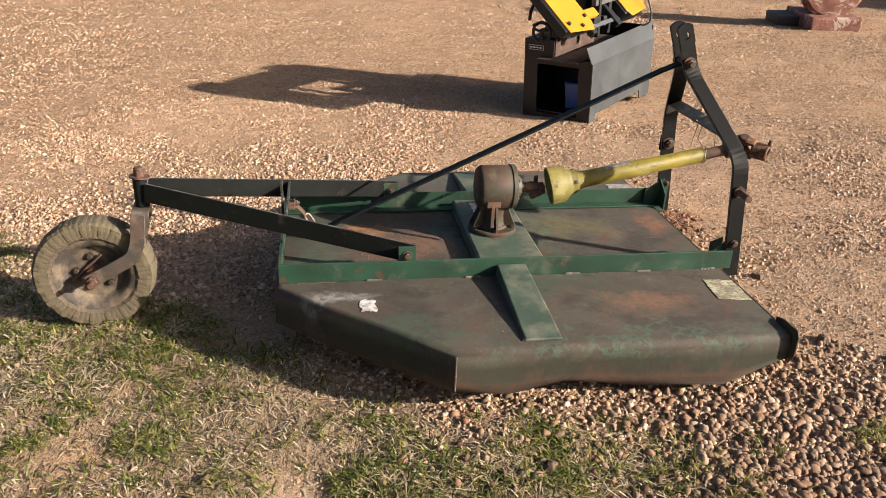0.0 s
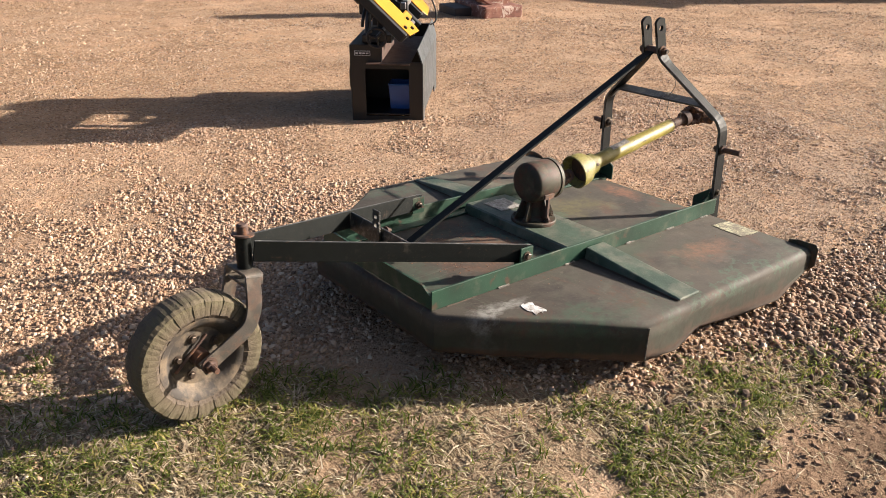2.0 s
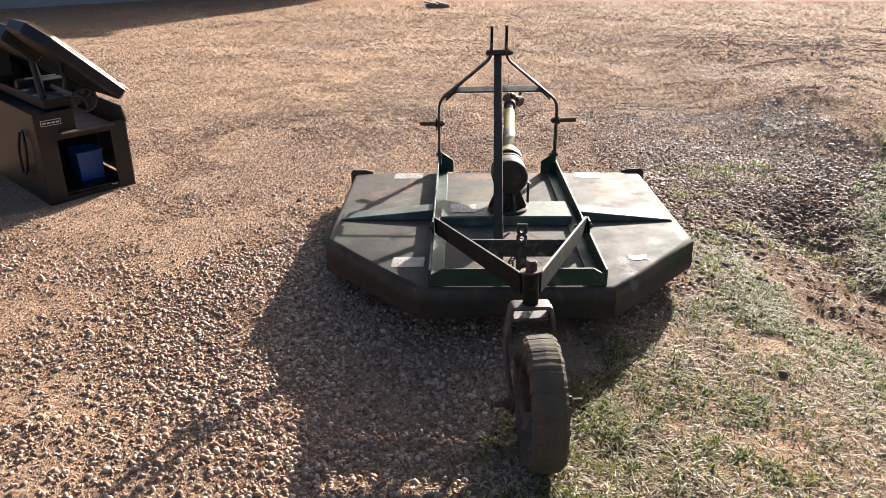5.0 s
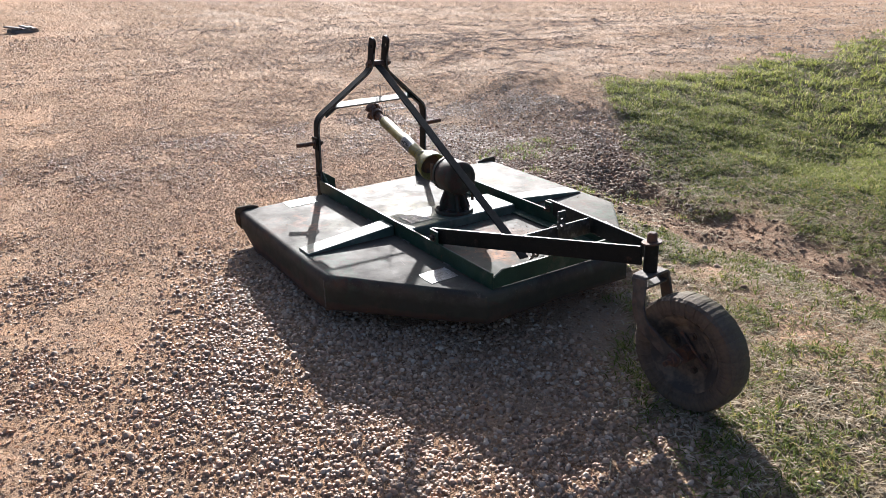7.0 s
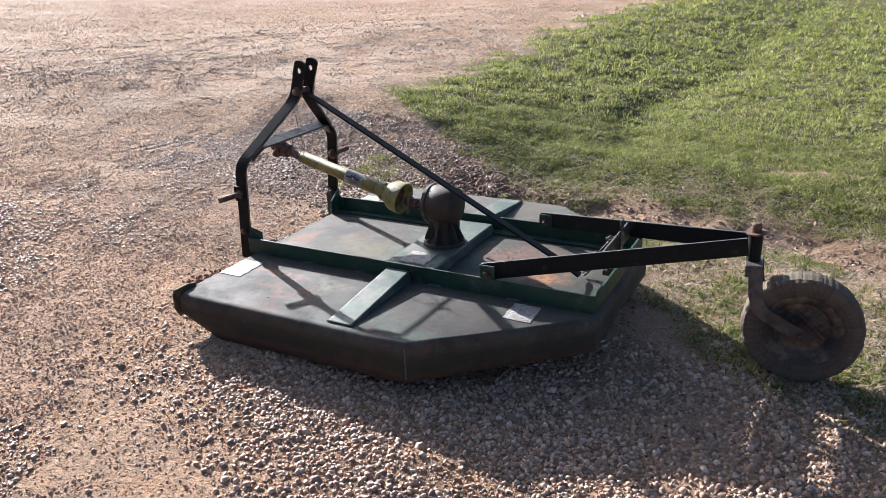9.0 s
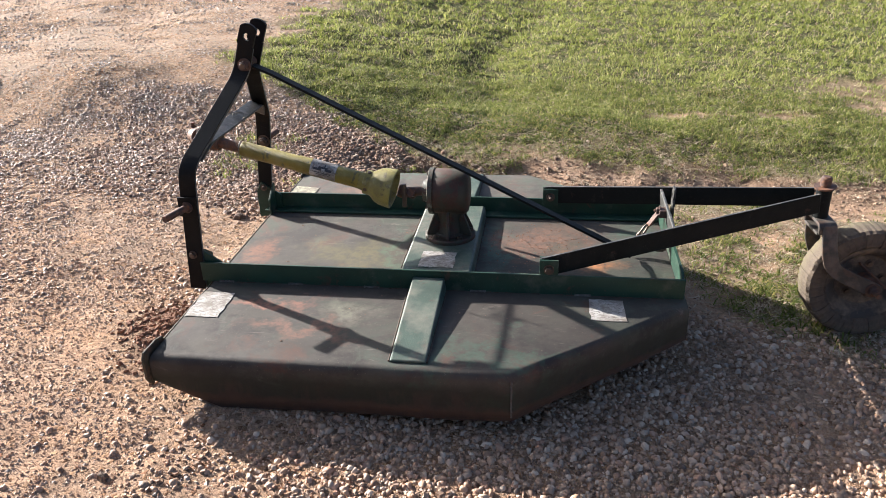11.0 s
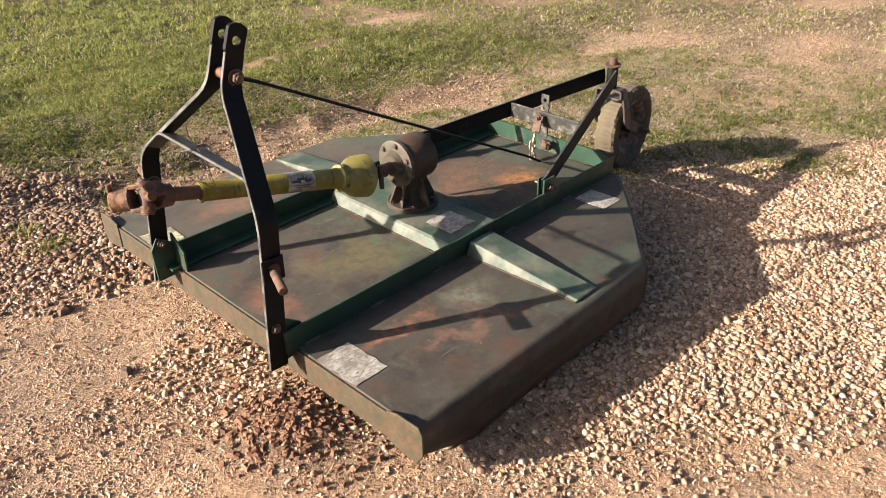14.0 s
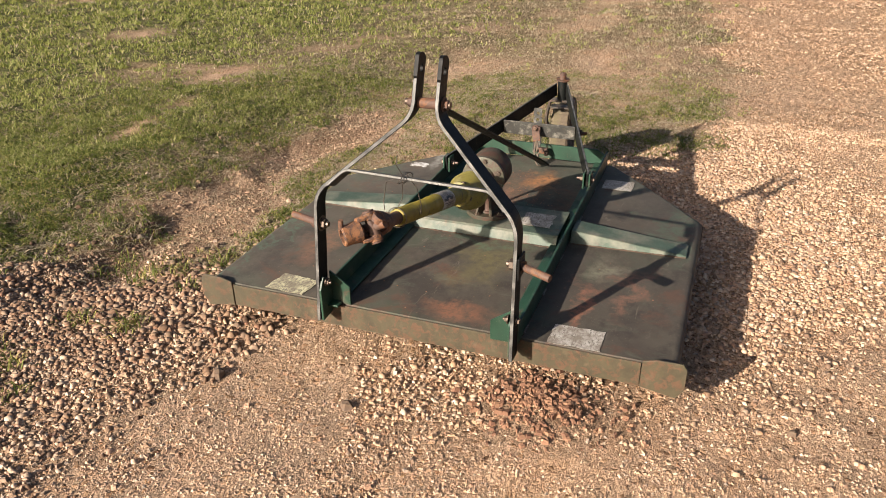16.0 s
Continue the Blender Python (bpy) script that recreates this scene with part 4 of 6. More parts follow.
part("cross_bar", bar(rounded_path([(0.745, -0.300, 0.452), (0.722, -0.245, 0.505), (0.735, 0.245, 0.500), (0.758, 0.300, 0.450)], 0.02, 3), (1, 0, 0.38), 0.055, 0.009), MAT["grey_bar"], mower, "scuffed grey flat cross bar")
part("top_bolt", rod((0.632, -0.072, 0.722), (0.632, 0.078, 0.722), 0.011), MAT["bolt"], mower, "", True)
for s in (-1, 1):
    bolt((0.632, 0.056 if s > 0 else -0.045, 0.722), (0, s, 0), 0.017, mower, "nut", MAT["rust"])
part("spacer", rod((0.632, -0.03, 0.722), (0.632, 0.04, 0.722), 0.017), MAT["rust"], mower, "rusty spacer tube", True)
part("strut", bar([(0.625, 0.012, 0.715), (0.55, 0.014, 0.685), (-0.70, 0.066, 0.066), (-0.775, 0.07, 0.022)], (0, 1, 0), 0.042, 0.009), MAT["arm"], mower, "dark flat bar strut from mast to deck")

# tie wire on the cross bar
rng = random.Random(3)
b = bmesh.new()
for k in range(2):
    c = Vector((0.735, -0.045 + 0.012 * k, 0.507))
    wire([c + Vector((0.038 * math.cos(a) , 0.006 * math.sin(a * 2 + k), 0.014 * math.sin(a))) for a in (2 * math.pi * i / 14 for i in range(14))], 0.0016, 5, True, b)
c = SH0 + AX * 0.70
wire([c + (sd * math.cos(a) + up * math.sin(a)) * 0.034 + AX * 0.006 * math.sin(a) for a in (2 * math.pi * i / 16 for i in range(16))], 0.0016, 5, True, b)
wire([(0.735, -0.045, 0.52), (0.72, -0.055, 0.47), (0.71, -0.06, 0.43), c + up * 0.034], 0.0016, 5, False, b)
wire([(0.74, -0.03, 0.52), (0.735, 0.0, 0.48), (0.73, 0.012, 0.42), (0.72, 0.006, 0.385)], 0.0016, 5, False, b)
wire([(0.73, -0.05, 0.515), (0.745, -0.062, 0.55), (0.748, -0.058, 0.585)], 0.0016, 5, False, b)
wire([(0.74, -0.045, 0.515), (0.765, -0.09, 0.50), (0.76, -0.105, 0.43), (0.765, -0.1, 0.40)], 0.0016, 5, False, b)
part("tie_wire", b, MAT["wire"], mower, "twisted rusty tie wire")

# tail arms
SPX = -1.437
for s in (-1, 1):
    b = bar([(-0.452, s * 0.338, 0.094), (-0.47, s * 0.336, 0.098), (SPX + 0.02, s * 0.03, 0.232)], (0, 0, 1), 0.072, 0.011)
    worn_edges(part("tail_arm", b, MAT["arm"], mower, "dark flat-bar arm with flaking paint"))
    b = box((-0.475, s * 0.349, 0.092), (0.064, 0.008, 0.072), bevel=0.002)
    join(b, box((-0.475, s * 0.322, 0.092), (0.064, 0.008, 0.072), bevel=0.002))
    part("arm_lug", b, MAT["green"], mower)
    bolt((-0.475, s * 0.355, 0.094), (0, s, 0), 0.0125, mower)
    bolt((-0.475, s * 0.315, 0.094), (0, -s, 0), 0.0125, mower, "nut", None, 0.018)
part("cross_plate", moved(plate([(-0.186, -0.036), (0.186, -0.036), (0.186, 0.034), (-0.186, 0.034)], -0.005, 0.005), Matrix(((0, 0.1, 1, -0.905), (1, 0, 0, 0.0), (0, 1, -0.1, 0.158), (0, 0, 0, 1)))), MAT["plate"], mower, "chipped pale cross plate between the arms")
# upright link with two holes
b = bmesh.new()
hole_rows = (0.238, 0.205)
for a0, a1 in ((0.03, 0.19), (0.253, 0.264)):
    join(b, box((-0.922, -0.012, (a0 + a1) / 2), (0.008, 0.042, a1 - a0), bevel=0.0015))
for z in hole_rows:
    rings = []
    for h in (-0.004, 0.004):
        for inner in (0, 1):
            ring = []
            for k in range(16):
                a = 2 * math.pi * k / 16 + math.pi / 16
                y, w = math.cos(a), math.sin(a)
                f = max(abs(y), abs(w))
                ring.append(b.verts.new((-0.922 + h, -0.012 + (y * 0.009 if inner else 0.021 * y / f), z + (w * 0.009 if inner else 0.0165 * w / f))))
            rings.append(ring)
    for k in range(16):
        j = (k + 1) % 16
        for r0, r1 in ((0, 1), (2, 3), (0, 2), (1, 3)):
            b.faces.new((rings[r0][k], rings[r0][j], rings[r1][j], rings[r1][k]))
part("link_plate", b, MAT["plate"], mower, "upright link plate with two holes")
b = bar(rounded_path([(-0.895, -0.01, 0.165), (-0.872, -0.008, 0.163), (-0.838, 0.006, 0.118)], 0.02, 3), (0, 1, 0), 0.038, 0.007)
join(b, box((-0.888, -0.008, 0.165), (0.028, 0.045, 0.03), bevel=0.004))
part("clevis", b, MAT["rust"], mower, "rusty clevis on the cross plate")
bolt((-0.876, -0.01, 0.172), (1, 0, 0), 0.012, mower, "nut", MAT["rust"], 0.01)
pts = [Vector((-0.832, 0.006, 0.112)), Vector((-0.812, 0.012, 0.08)), Vector((-0.802, 0.018, 0.055)), Vector((-0.795, 0.024, 0.032)), Vector((-0.783, 0.036, 0.018))]
for k, (p, q) in enumerate(zip(pts, pts[1:])):
    ax = (q - p).normalized()
    sx = ax.orthogonal().normalized()
    if k % 2:
        sx = ax.cross(sx)
    mid, half = (p + q) / 2, (q - p).length / 2 + 0.008
    loop = [mid + ax * half * math.copysign(abs(math.sin(a)) ** 0.7, math.sin(a)) + sx * 0.012 * math.copysign(abs(math.cos(a)) ** 0.7, math.cos(a)) for a in (2 * math.pi * i / 14 for i in range(14))]
    part("chain_link", wire(loop, 0.0042, 6, True), MAT["chain"], mower, "", True)
part("rail_clip", join(box((-0.895, 0.03, 0.052), (0.02, 0.05, 0.03), bevel=0.003), box((-0.882, 0.05, 0.045), (0.03, 0.018, 0.022), bevel=0.003)), MAT["rust"], mower)

# spindle, fork and wheel
part("spindle_tube", lathe((SPX, 0, 0.168), (0, 0, 1), [(0, 0), (0, 0.026), (0.112, 0.026), (0.112, 0)], 24), MAT["arm"], mower, "dark spindle tube", True)
part("spindle_washer", lathe((SPX, 0, 0.281), (0.10, 0.08, 1), [(0, 0), (0, 0.037), (0.006, 0.037), (0.006, 0)], 24), MAT["rust"], mower, "rusty washer on the spindle", True)
part("spindle_head", lathe((SPX, 0, 0.286), (0, 0, 1), [(0, 0), (0, 0.019), (0.03, 0.0185), (0.036, 0.013), (0.036, 0)], 16), MAT["rust"], mower, "", True)
fork = part("fork", bar(rounded_path([(SPX - 0.01, -0.066, 0.13), (SPX - 0.005, -0.066, 0.165), (SPX - 0.005, 0.066, 0.165), (SPX - 0.01, 0.066, 0.13)], 0.016, 4), (1, 0, 0), 0.062, 0.011), MAT["fork"], mower, "brown bent steel caster fork", True)
part("fork_plate", box((SPX - 0.005, 0, 0.125), (0.058, 0.118, 0.010), bevel=0.002), MAT["fork"], fork)
HUB = Vector((-1.636, -0.004, -0.086))
for s in (-1, 1):
    side = s * 0.084
    p = rounded_path([(SPX - 0.012, s * 0.066, 0.16), (SPX - 0.022, side, 0.06), (SPX - 0.045, side, -0.005), (-1.592, side, -0.064), (-1.660, side, -0.096)], 0.06, 4)
    part("fork_leg", bar(p, (1, 0, 0.35), 0.052, 0.011), MAT["fork"], fork, "bent fork leg", True)
    bolt((HUB.x, s * 0.091, HUB.z), (0, s, 0), 0.019, fork, "axle_nut", MAT["rust"], 0.034)

wheel = part("wheel", lathe(HUB + Vector((0, -0.05, 0)), (0, 1, 0), [(0, 0), (0, 0.03), (0.1, 0.03), (0.1, 0)], 20), MAT["rust"], mower, "caster wheel with a laminated rubber tyre", True)
rim = Mat("rim_steel", 0.75)
rim_mat = rim.done(rim.mix(rim.ramp(rim.noise(14, 6, 0.65), (0.45, 0.0), (0.66, 0.9)), (0.04, 0.032, 0.026), (0.17, 0.125, 0.08)), None, rim.noise(90, 4), 0.3, 0.004)
b = bmesh.new()
for s in (-1, 1):
    prof = [(0.004, 0.03), (0.006, 0.10), (0.014, 0.108), (0.036, 0.122), (0.043, 0.138), (0.045, 0.146), (0.041, 0.146), (0.034, 0.128), (0.012, 0.113), (0.0, 0.105)]
    lathe(HUB, (0, s, 0), prof, 44, b)
part("rim", b, rim_mat, wheel, "rusty dust-caked split rim", True)
for s in (-1, 1):
    for k in range(5):
        a = 2 * math.pi * k / 5 + 0.5
        bolt(HUB + Vector((0.068 * math.cos(a), s * 0.008, 0.068 * math.sin(a))), (0, s, 0), 0.0105, wheel, "rim_bolt")
    part("tension_rod", rod(HUB + Vector((0.03, s * 0.02, 0.075)), HUB + Vector((-0.085, s * 0.018, -0.03)), 0.005, 8), MAT["rust"], wheel)
# one slice of the tyre, then the ring of them
N = 58
half_a = math.pi / N
slices = []
for kind in range(3):
    rr = random.Random(40 + kind)
    b = bmesh.new()
    prof = [(-0.040, 0.142), (-0.052, 0.16), (-0.056, 0.19), (-0.053, 0.212), (-0.042, 0.2215), (0.0, 0.2235), (0.042, 0.2215), (0.053, 0.212), (0.056, 0.19), (0.052, 0.16), (0.040, 0.142)]
    prof = [(y + rr.uniform(-0.0018, 0.0018), 0.142 + (r - 0.142) * 0.94 + rr.uniform(-0.0022, 0.0022)) for y, r in prof]
    rings = []
    for f in (-0.985, 0.0, 0.985):
        a = half_a * f
        k = 0.0012 if abs(f) > 0.5 else 0.0
        rings.append([b.verts.new(((r - k) * math.cos(a), y * (1 - k * 12), (r - k) * math.sin(a))) for y, r in prof])
    for r0, r1 in zip(rings, rings[1:]):
        for i in range(len(prof) - 1):
            b.faces.new((r0[i], r0[i + 1], r1[i + 1], r1[i]))
    b.faces.new(rings[0])
    b.faces.new(rings[-1][::-1])
    bmesh.ops.recalc_face_normals(b, faces=b.faces)
    me = bpy.data.meshes.new("rubber_slice")
    b.to_mesh(me)
    b.free()
    me.materials.append(MAT["rubber"])
    slices.append(me)
for k in range(N):
    ob = new("rubber_slice", slices[(k * 7) % 3])
    ob.parent = wheel
    ob.matrix_local = Matrix.Translation(HUB + Vector((0, 0.0014 * math.sin(k * 2.3), 0))) @ Matrix.Rotation(2 * math.pi * k / N, 4, "Y")
part("tyre_core", lathe(HUB + Vector((0, -0.042, 0)), (0, 1, 0), [(0, 0.14), (0, 0.207), (0.084, 0.207), (0.084, 0.14)], 58), MAT["rubber"], wheel, "dark gaps between rubber slices")

# the caster stands swivelled a little about its spindle
SWIVEL = Matrix.Translation((SPX, 0, 0)) @ Matrix.Rotation(radians(4.5), 4, "Z") @ Matrix.Translation((-SPX, 0, 0))
fork.matrix_basis = SWIVEL
wheel.matrix_basis = SWIVEL


# worn labels on the deck
def label(corners, z, mat, words, ragged=0.0, seed=1):
    rr = random.Random(seed)
    b = bmesh.new()
    pts = [Vector((x, y, 0)) for x, y in corners]
    loop = []
    for p, q in zip(pts, pts[1:] + pts[:1]):
        for k in range(6):
            v = p.lerp(q, k / 6) + Vector((rr.uniform(-1, 1), rr.uniform(-1, 1), 0)) * (ragged if k else ragged * 0.5)
            loop.append(b.verts.new((v.x, v.y, z)))
    b.faces.new(loop)
    ext = bmesh.ops.extrude_face_region(b, geom=b.faces[:])
    bmesh.ops.translate(b, vec=(0, 0, -0.0012), verts=[v for v in ext["geom"] if isinstance(v, bmesh.types.BMVert)])
    return part("label", b, mat, mower, words)


label([(0.737, 0.440), (0.622, 0.445), (0.619, 0.612), (0.735, 0.612)], 0.0025, MAT["paper"], "worn white warning label on the deck", 0.003, 1)
label([(-0.010, 0.143), (-0.135, 0.147), (-0.134, 0.272), (-0.008, 0.272)], 0.0475, MAT["paper"], "torn white label on the channel", 0.004, 2)
label([(-0.611, 0.384), (-0.725, 0.385), (-0.730, 0.523), (-0.615, 0.519)], 0.0025, MAT["paper"], "white label on the rear of the deck", 0.003, 3)
label([(0.625, -0.445), (0.735, -0.46), (0.728, -0.615), (0.61, -0.60)], 0.0025, MAT["paper_yellow"], "faded yellow warning label", 0.003, 4)
label([(-0.65, -0.510), (-0.598, -0.505), (-0.603, -0.588), (-0.651, -0.59)], 0.0025, MAT["scrap"], "torn scrap of white paper on the deck", 0.009, 5)

# rust flakes and crumbs lying on the deck
rng = np.random.RandomState(77)
b = bmesh.new()
for k in range(520):
    if k < 380:
        u, v, z0 = -0.46 + 0.13 * rng.randn(), -0.04 + 0.12 * rng.randn(), 0.0
        if not (-0.9 < u < -0.215 and abs(v) < 0.29):
            continue
    else:
        u, v, z0 = rng.uniform(-0.8, 0.7), rng.uniform(-0.75, 0.75), 0.0
        if abs(v) > 0.33 and -0.17 < u < 0.03 or (u < -0.35 and abs(v) > 0.45) or (abs(v) < 0.37 and (abs(v) > 0.29 or -0.22 < u < 0.08)):
            continue
    r = rng.uniform(0.0012, 0.0032)
    a = rng.uniform(0, 6.28)
    pts = [b.verts.new((u + r * 1.4 * math.cos(a + t) * rng.uniform(0.6, 1.2), v + r * 1.4 * math.sin(a + t) * rng.uniform(0.6, 1.2), z0 + 0.0008)) for t in (0, 1.6, 3.1, 4.7)]
    top = b.verts.new((u, v, z0 + r * 1.1))
    for i in range(4):
        b.faces.new((pts[i], pts[(i + 1) % 4], top))
tagged(part("rust_litter", b, MAT["flakes"], mower, "brown rust flakes and crumbs"), kind="stuff")


# ---- the band saw ----
# Its own axes: x from the open end of its cabinet to the motor end, y to its left, z up.
def saw_mats():
    return {
        "cabinet": plain("cabinet_black", (0.006, 0.0055, 0.0055), 0.5, 0, 0.3, 6),
        "panel": worn_paint("grey_panel", (0.058, 0.065, 0.072), (0.042, 0.042, 0.042), (0.10, 0.095, 0.08), 0.42, 0.66, 0.6, 1.5),
        "tray": worn_paint("rusty_tray", (0.075, 0.038, 0.028), (0.05, 0.028, 0.02), (0.13, 0.09, 0.065), 0.6, 0.5, 0.5, 2.0),
        "yellow": plain("saw_yellow", (0.42, 0.20, 0.003), 0.38, 0, 0.12, 5, 0.05),
        "dark": plain("saw_casting", (0.007, 0.0075, 0.009), 0.5, 0, 0.35, 9),
        "blue": plain("blue_plastic", (0.02, 0.09, 0.32), 0.4, 0, 0.2, 6, 0.05),
        "white": plain("nameplate_white", (0.6, 0.6, 0.6), 0.5, 0, 0.1),
        "steel": plain("saw_steel", (0.30, 0.30, 0.31), 0.35, 0.8, 0.2),
    }


S = saw_mats()
saw = new("band_saw")
saw.matrix_world = Matrix(((0.661, -0.750, 0, 0.646), (0.750, 0.661, 0, 2.745), (0, 0, 1, -0.075), (0, 0, 0, 1)))
tagged(saw, "yellow and black metal-cutting band saw on a grey cabinet", "band saw")
W, D, H = 0.54, 1.17, 0.575
# cabinet: y runs from 0 (left side) to -W (right side)
# the open end is a frame round a square opening
b = bmesh.new()
outer = [(0, 0), (-W, 0), (-W, 0.45), (-0.235, 0.45), (-0.235, H), (0, H)]
inner = [(-0.11, 0.04), (-W + 0.10, 0.04), (-W + 0.10, 0.40), (-0.235, 0.40), (-0.12, 0.40), (-0.11, 0.40)]
rings = [[b.verts.new((x, y, z)) for y, z in loop] for x in (0.0, 0.014) for loop in (outer, inner)]
for i in range(6):
    j = (i + 1) % 6
    for r0, r1 in ((0, 1), (2, 3), (0, 2), (1, 3)):
        b.faces.new((rings[r0][i], rings[r0][j], rings[r1][j], rings[r1][i]))
cab = part("cabinet_end", b, S["cabinet"], saw, "black sheet-steel cabinet end with a square opening")
part("left_side", box((D / 2, -0.004, H / 2), (D - 0.04, 0.008, H), bevel=0.002), S["cabinet"], saw)
part("far_end", box((D - 0.006, -W / 2, 0.28), (0.012, W - 0.02, 0.52), bevel=0.002), S["cabinet"], saw)
part("cabinet_floor", box((0.47, -W / 2, 0.05), (0.9, W - 0.03, 0.008)), S["cabinet"], saw)
part("divider", box((0.48, -W / 2, 0.25), (0.012, W - 0.02, 0.38)), S["cabinet"], saw)
part("top_plate", box((0.55, -0.11, H - 0.006), (1.05, 0.2, 0.012)), S["cabinet"], saw)
b = moved(plate([(0.0, 0.0), (0.0, -0.02), (0.09, -0.02), (0.10, 0.05), (0.94, 0.05), (0.96, -0.02), (1.16, -0.02), (1.17, 0.43), (0.0, 0.43)], -0.004, 0.004, 0.0), Matrix(((1, 0, 0, 0), (0, 0, 1, -W - 0.002), (0, 1, 0, 0.01), (0, 0, 0, 1))))
part("side_panel", b, S["panel"], saw, "grey steel side panel")
b = moved(plate([(-0.02, 0.0), (1.17, 0.0), (1.20, 0.13), (-0.05, 0.115)], -0.004, 0.004, 0.0), Matrix(((1, 0, 0, 0), (0, 0.3, 0.95, -W - 0.004), (0, 1, -0.3, 0.44), (0, 0, 0, 1))))
part("tray_side", b, S["panel"], saw, "grey flared side of the chip tray")
b = box((0.5, -W / 2 - 0.02, 0.445), (1.12, W * 0.6, 0.008))
join(b, box((0.35, -0.235, 0.52), (0.66, 0.012, 0.13), bevel=0.002))
part("tray", b, S["tray"], saw, "rusty chip tray")
for x, y in ((0.03, -0.03), (0.03, -W + 0.03), (D - 0.05, -0.03), (D - 0.05, -W + 0.03)):
    part("foot", box((x, y, 0.0), (0.05, 0.05, 0.05), bevel=0.004), S["cabinet"], saw)
plate_ob = part("nameplate", box((-0.003, -0.095, 0.515), (0.004, 0.12, 0.035), bevel=0.001), S["white"], saw, "small white-bordered nameplate")
part("plate_face", box((-0.0055, -0.095, 0.515), (0.002, 0.112, 0.027)), S["cabinet"], plate_ob)
for k in range(4):
    part("bar_mark", box((-0.007, -0.055 - 0.026 * k, 0.515), (0.0015, 0.02, 0.010)), S["white"], plate_ob)
# bed and vise
b = box((0.52, -0.20, 0.61), (0.95, 0.22, 0.06), bevel=0.006)
join(b, box((0.33, -0.29, 0.665), (0.10, 0.24, 0.09), bevel=0.008))
join(b, box((0.50, -0.25, 0.655), (0.06, 0.30, 0.075), bevel=0.008))
join(b, box((0.9, -0.14, 0.70), (0.24, 0.22, 0.16), bevel=0.012))
part("bed", b, S["dark"], saw, "black cast bed with vise jaws")
part("vise_screw", rod((-0.2, -0.24, 0.665), (0.45, -0.24, 0.665), 0.014), S["steel"], saw, "", True)
hw = part("handwheel", wire([Vector((-0.205, -0.24 + 0.066 * math.cos(a), 0.665 + 0.066 * math.sin(a))) for a in (2 * math.pi * i / 26 for i in range(26))], 0.011, 8, True), S["dark"], saw, "black vise handwheel", True)
for k in range(3):
    a = 2 * math.pi * k / 3 + 0.3
    part("spoke", rod((-0.205, -0.24, 0.665), (-0.205, -0.24 + 0.066 * math.cos(a), 0.665 + 0.066 * math.sin(a)), 0.009), S["dark"], hw)
part("crank", rod((-0.21, -0.21, 0.72), (-0.27, -0.21, 0.72), 0.011), S["dark"], hw)
# saw head, leaning over to the right: two blade-wheel guards joined by a beam
HT = Matrix(((1, 0, 0, -0.265), (0, 0.87, -0.69, -0.45), (0, 0.83, 0.72, 0.605), (0, 0, 0, 1)))


def head_plate(name, outline, z0, z1, mat, words="", bevel=0.012):
    bevel = min(bevel, (z1 - z0) * 0.3)
    return part(name, moved(plate(outline, z0, z1, bevel), HT), mat, saw, words)


head_plate("front_guard", [(0.0, 0.03), (0.33, 0.0), (0.37, 0.05), (0.37, 0.45), (0.30, 0.54), (0.08, 0.54), (0.0, 0.46)], 0.0845, 0.092, S["yellow"], "yellow front blade-wheel guard")
head_plate("front_casting", [(-0.015, 0.04), (0.36, 0.02), (0.385, 0.46), (0.31, 0.56), (0.07, 0.56), (-0.015, 0.47)], 0.005, 0.0835, S["dark"], "dark cast wheel housing")
head_plate("rear_guard", [(0.98, 0.05), (1.02, 0.0), (1.32, 0.02), (1.36, 0.08), (1.36, 0.47), (1.29, 0.55), (1.06, 0.55), (0.98, 0.46)], 0.0845, 0.092, S["yellow"], "yellow rear blade-wheel guard")
head_plate("rear_casting", [(0.97, 0.03), (1.37, 0.03), (1.38, 0.49), (1.30, 0.57), (1.04, 0.57), (0.97, 0.47)], -0.05, 0.0835, S["dark"], "dark cast wheel housing")
head_plate("beam", [(0.37, 0.33), (0.98, 0.33), (0.98, 0.53), (0.37, 0.53)], -0.05, 0.05, S["dark"], "dark cast beam")
head_plate("blade_arm", [(0.42, 0.0), (0.49, 0.0), (0.49, 0.40), (0.42, 0.40)], -0.02, 0.03, S["dark"], "", 0.006)
head_plate("blade_arm", [(0.86, 0.0), (0.93, 0.0), (0.93, 0.40), (0.86, 0.40)], -0.02, 0.03, S["dark"], "", 0.006)
head_plate("guide_bar", [(0.37, 0.08), (0.55, 0.08), (0.55, 0.14), (0.37, 0.14)], 0.05, 0.09, S["yellow"], "yellow blade guide arm", 0.006)
head_plate("blade", [(0.3, 0.035), (1.0, 0.035), (1.0, 0.062), (0.3, 0.062)], 0.012, 0.0135, S["steel"], "", 0.0)
for px, py in ((0.05, 0.08), (0.2, 0.045), (0.32, 0.1)):
    part("guard_knob", lathe(HT @ Vector((px, py, 0.09)), HT.to_3x3() @ Vector((0, 0, 1)), [(0, 0.014), (0.016, 0.014), (0.016, 0)], 12), S["dark"], saw, "", True)
part("motor", lathe((0.86, 0.0, 0.80), (0, 0.7, 0.7), [(0, 0), (0, 0.09), (0.02, 0.1), (0.24, 0.1), (0.27, 0.07), (0.27, 0)], 24), S["dark"], saw, "black motor", True)
part("gear_case", box((0.80, -0.06, 0.80), (0.26, 0.2, 0.24), bevel=0.02), S["dark"], saw)
part("pivot_post", box((0.93, -0.2, 0.70), (0.2, 0.26, 0.26), bevel=0.012), S["dark"], saw)
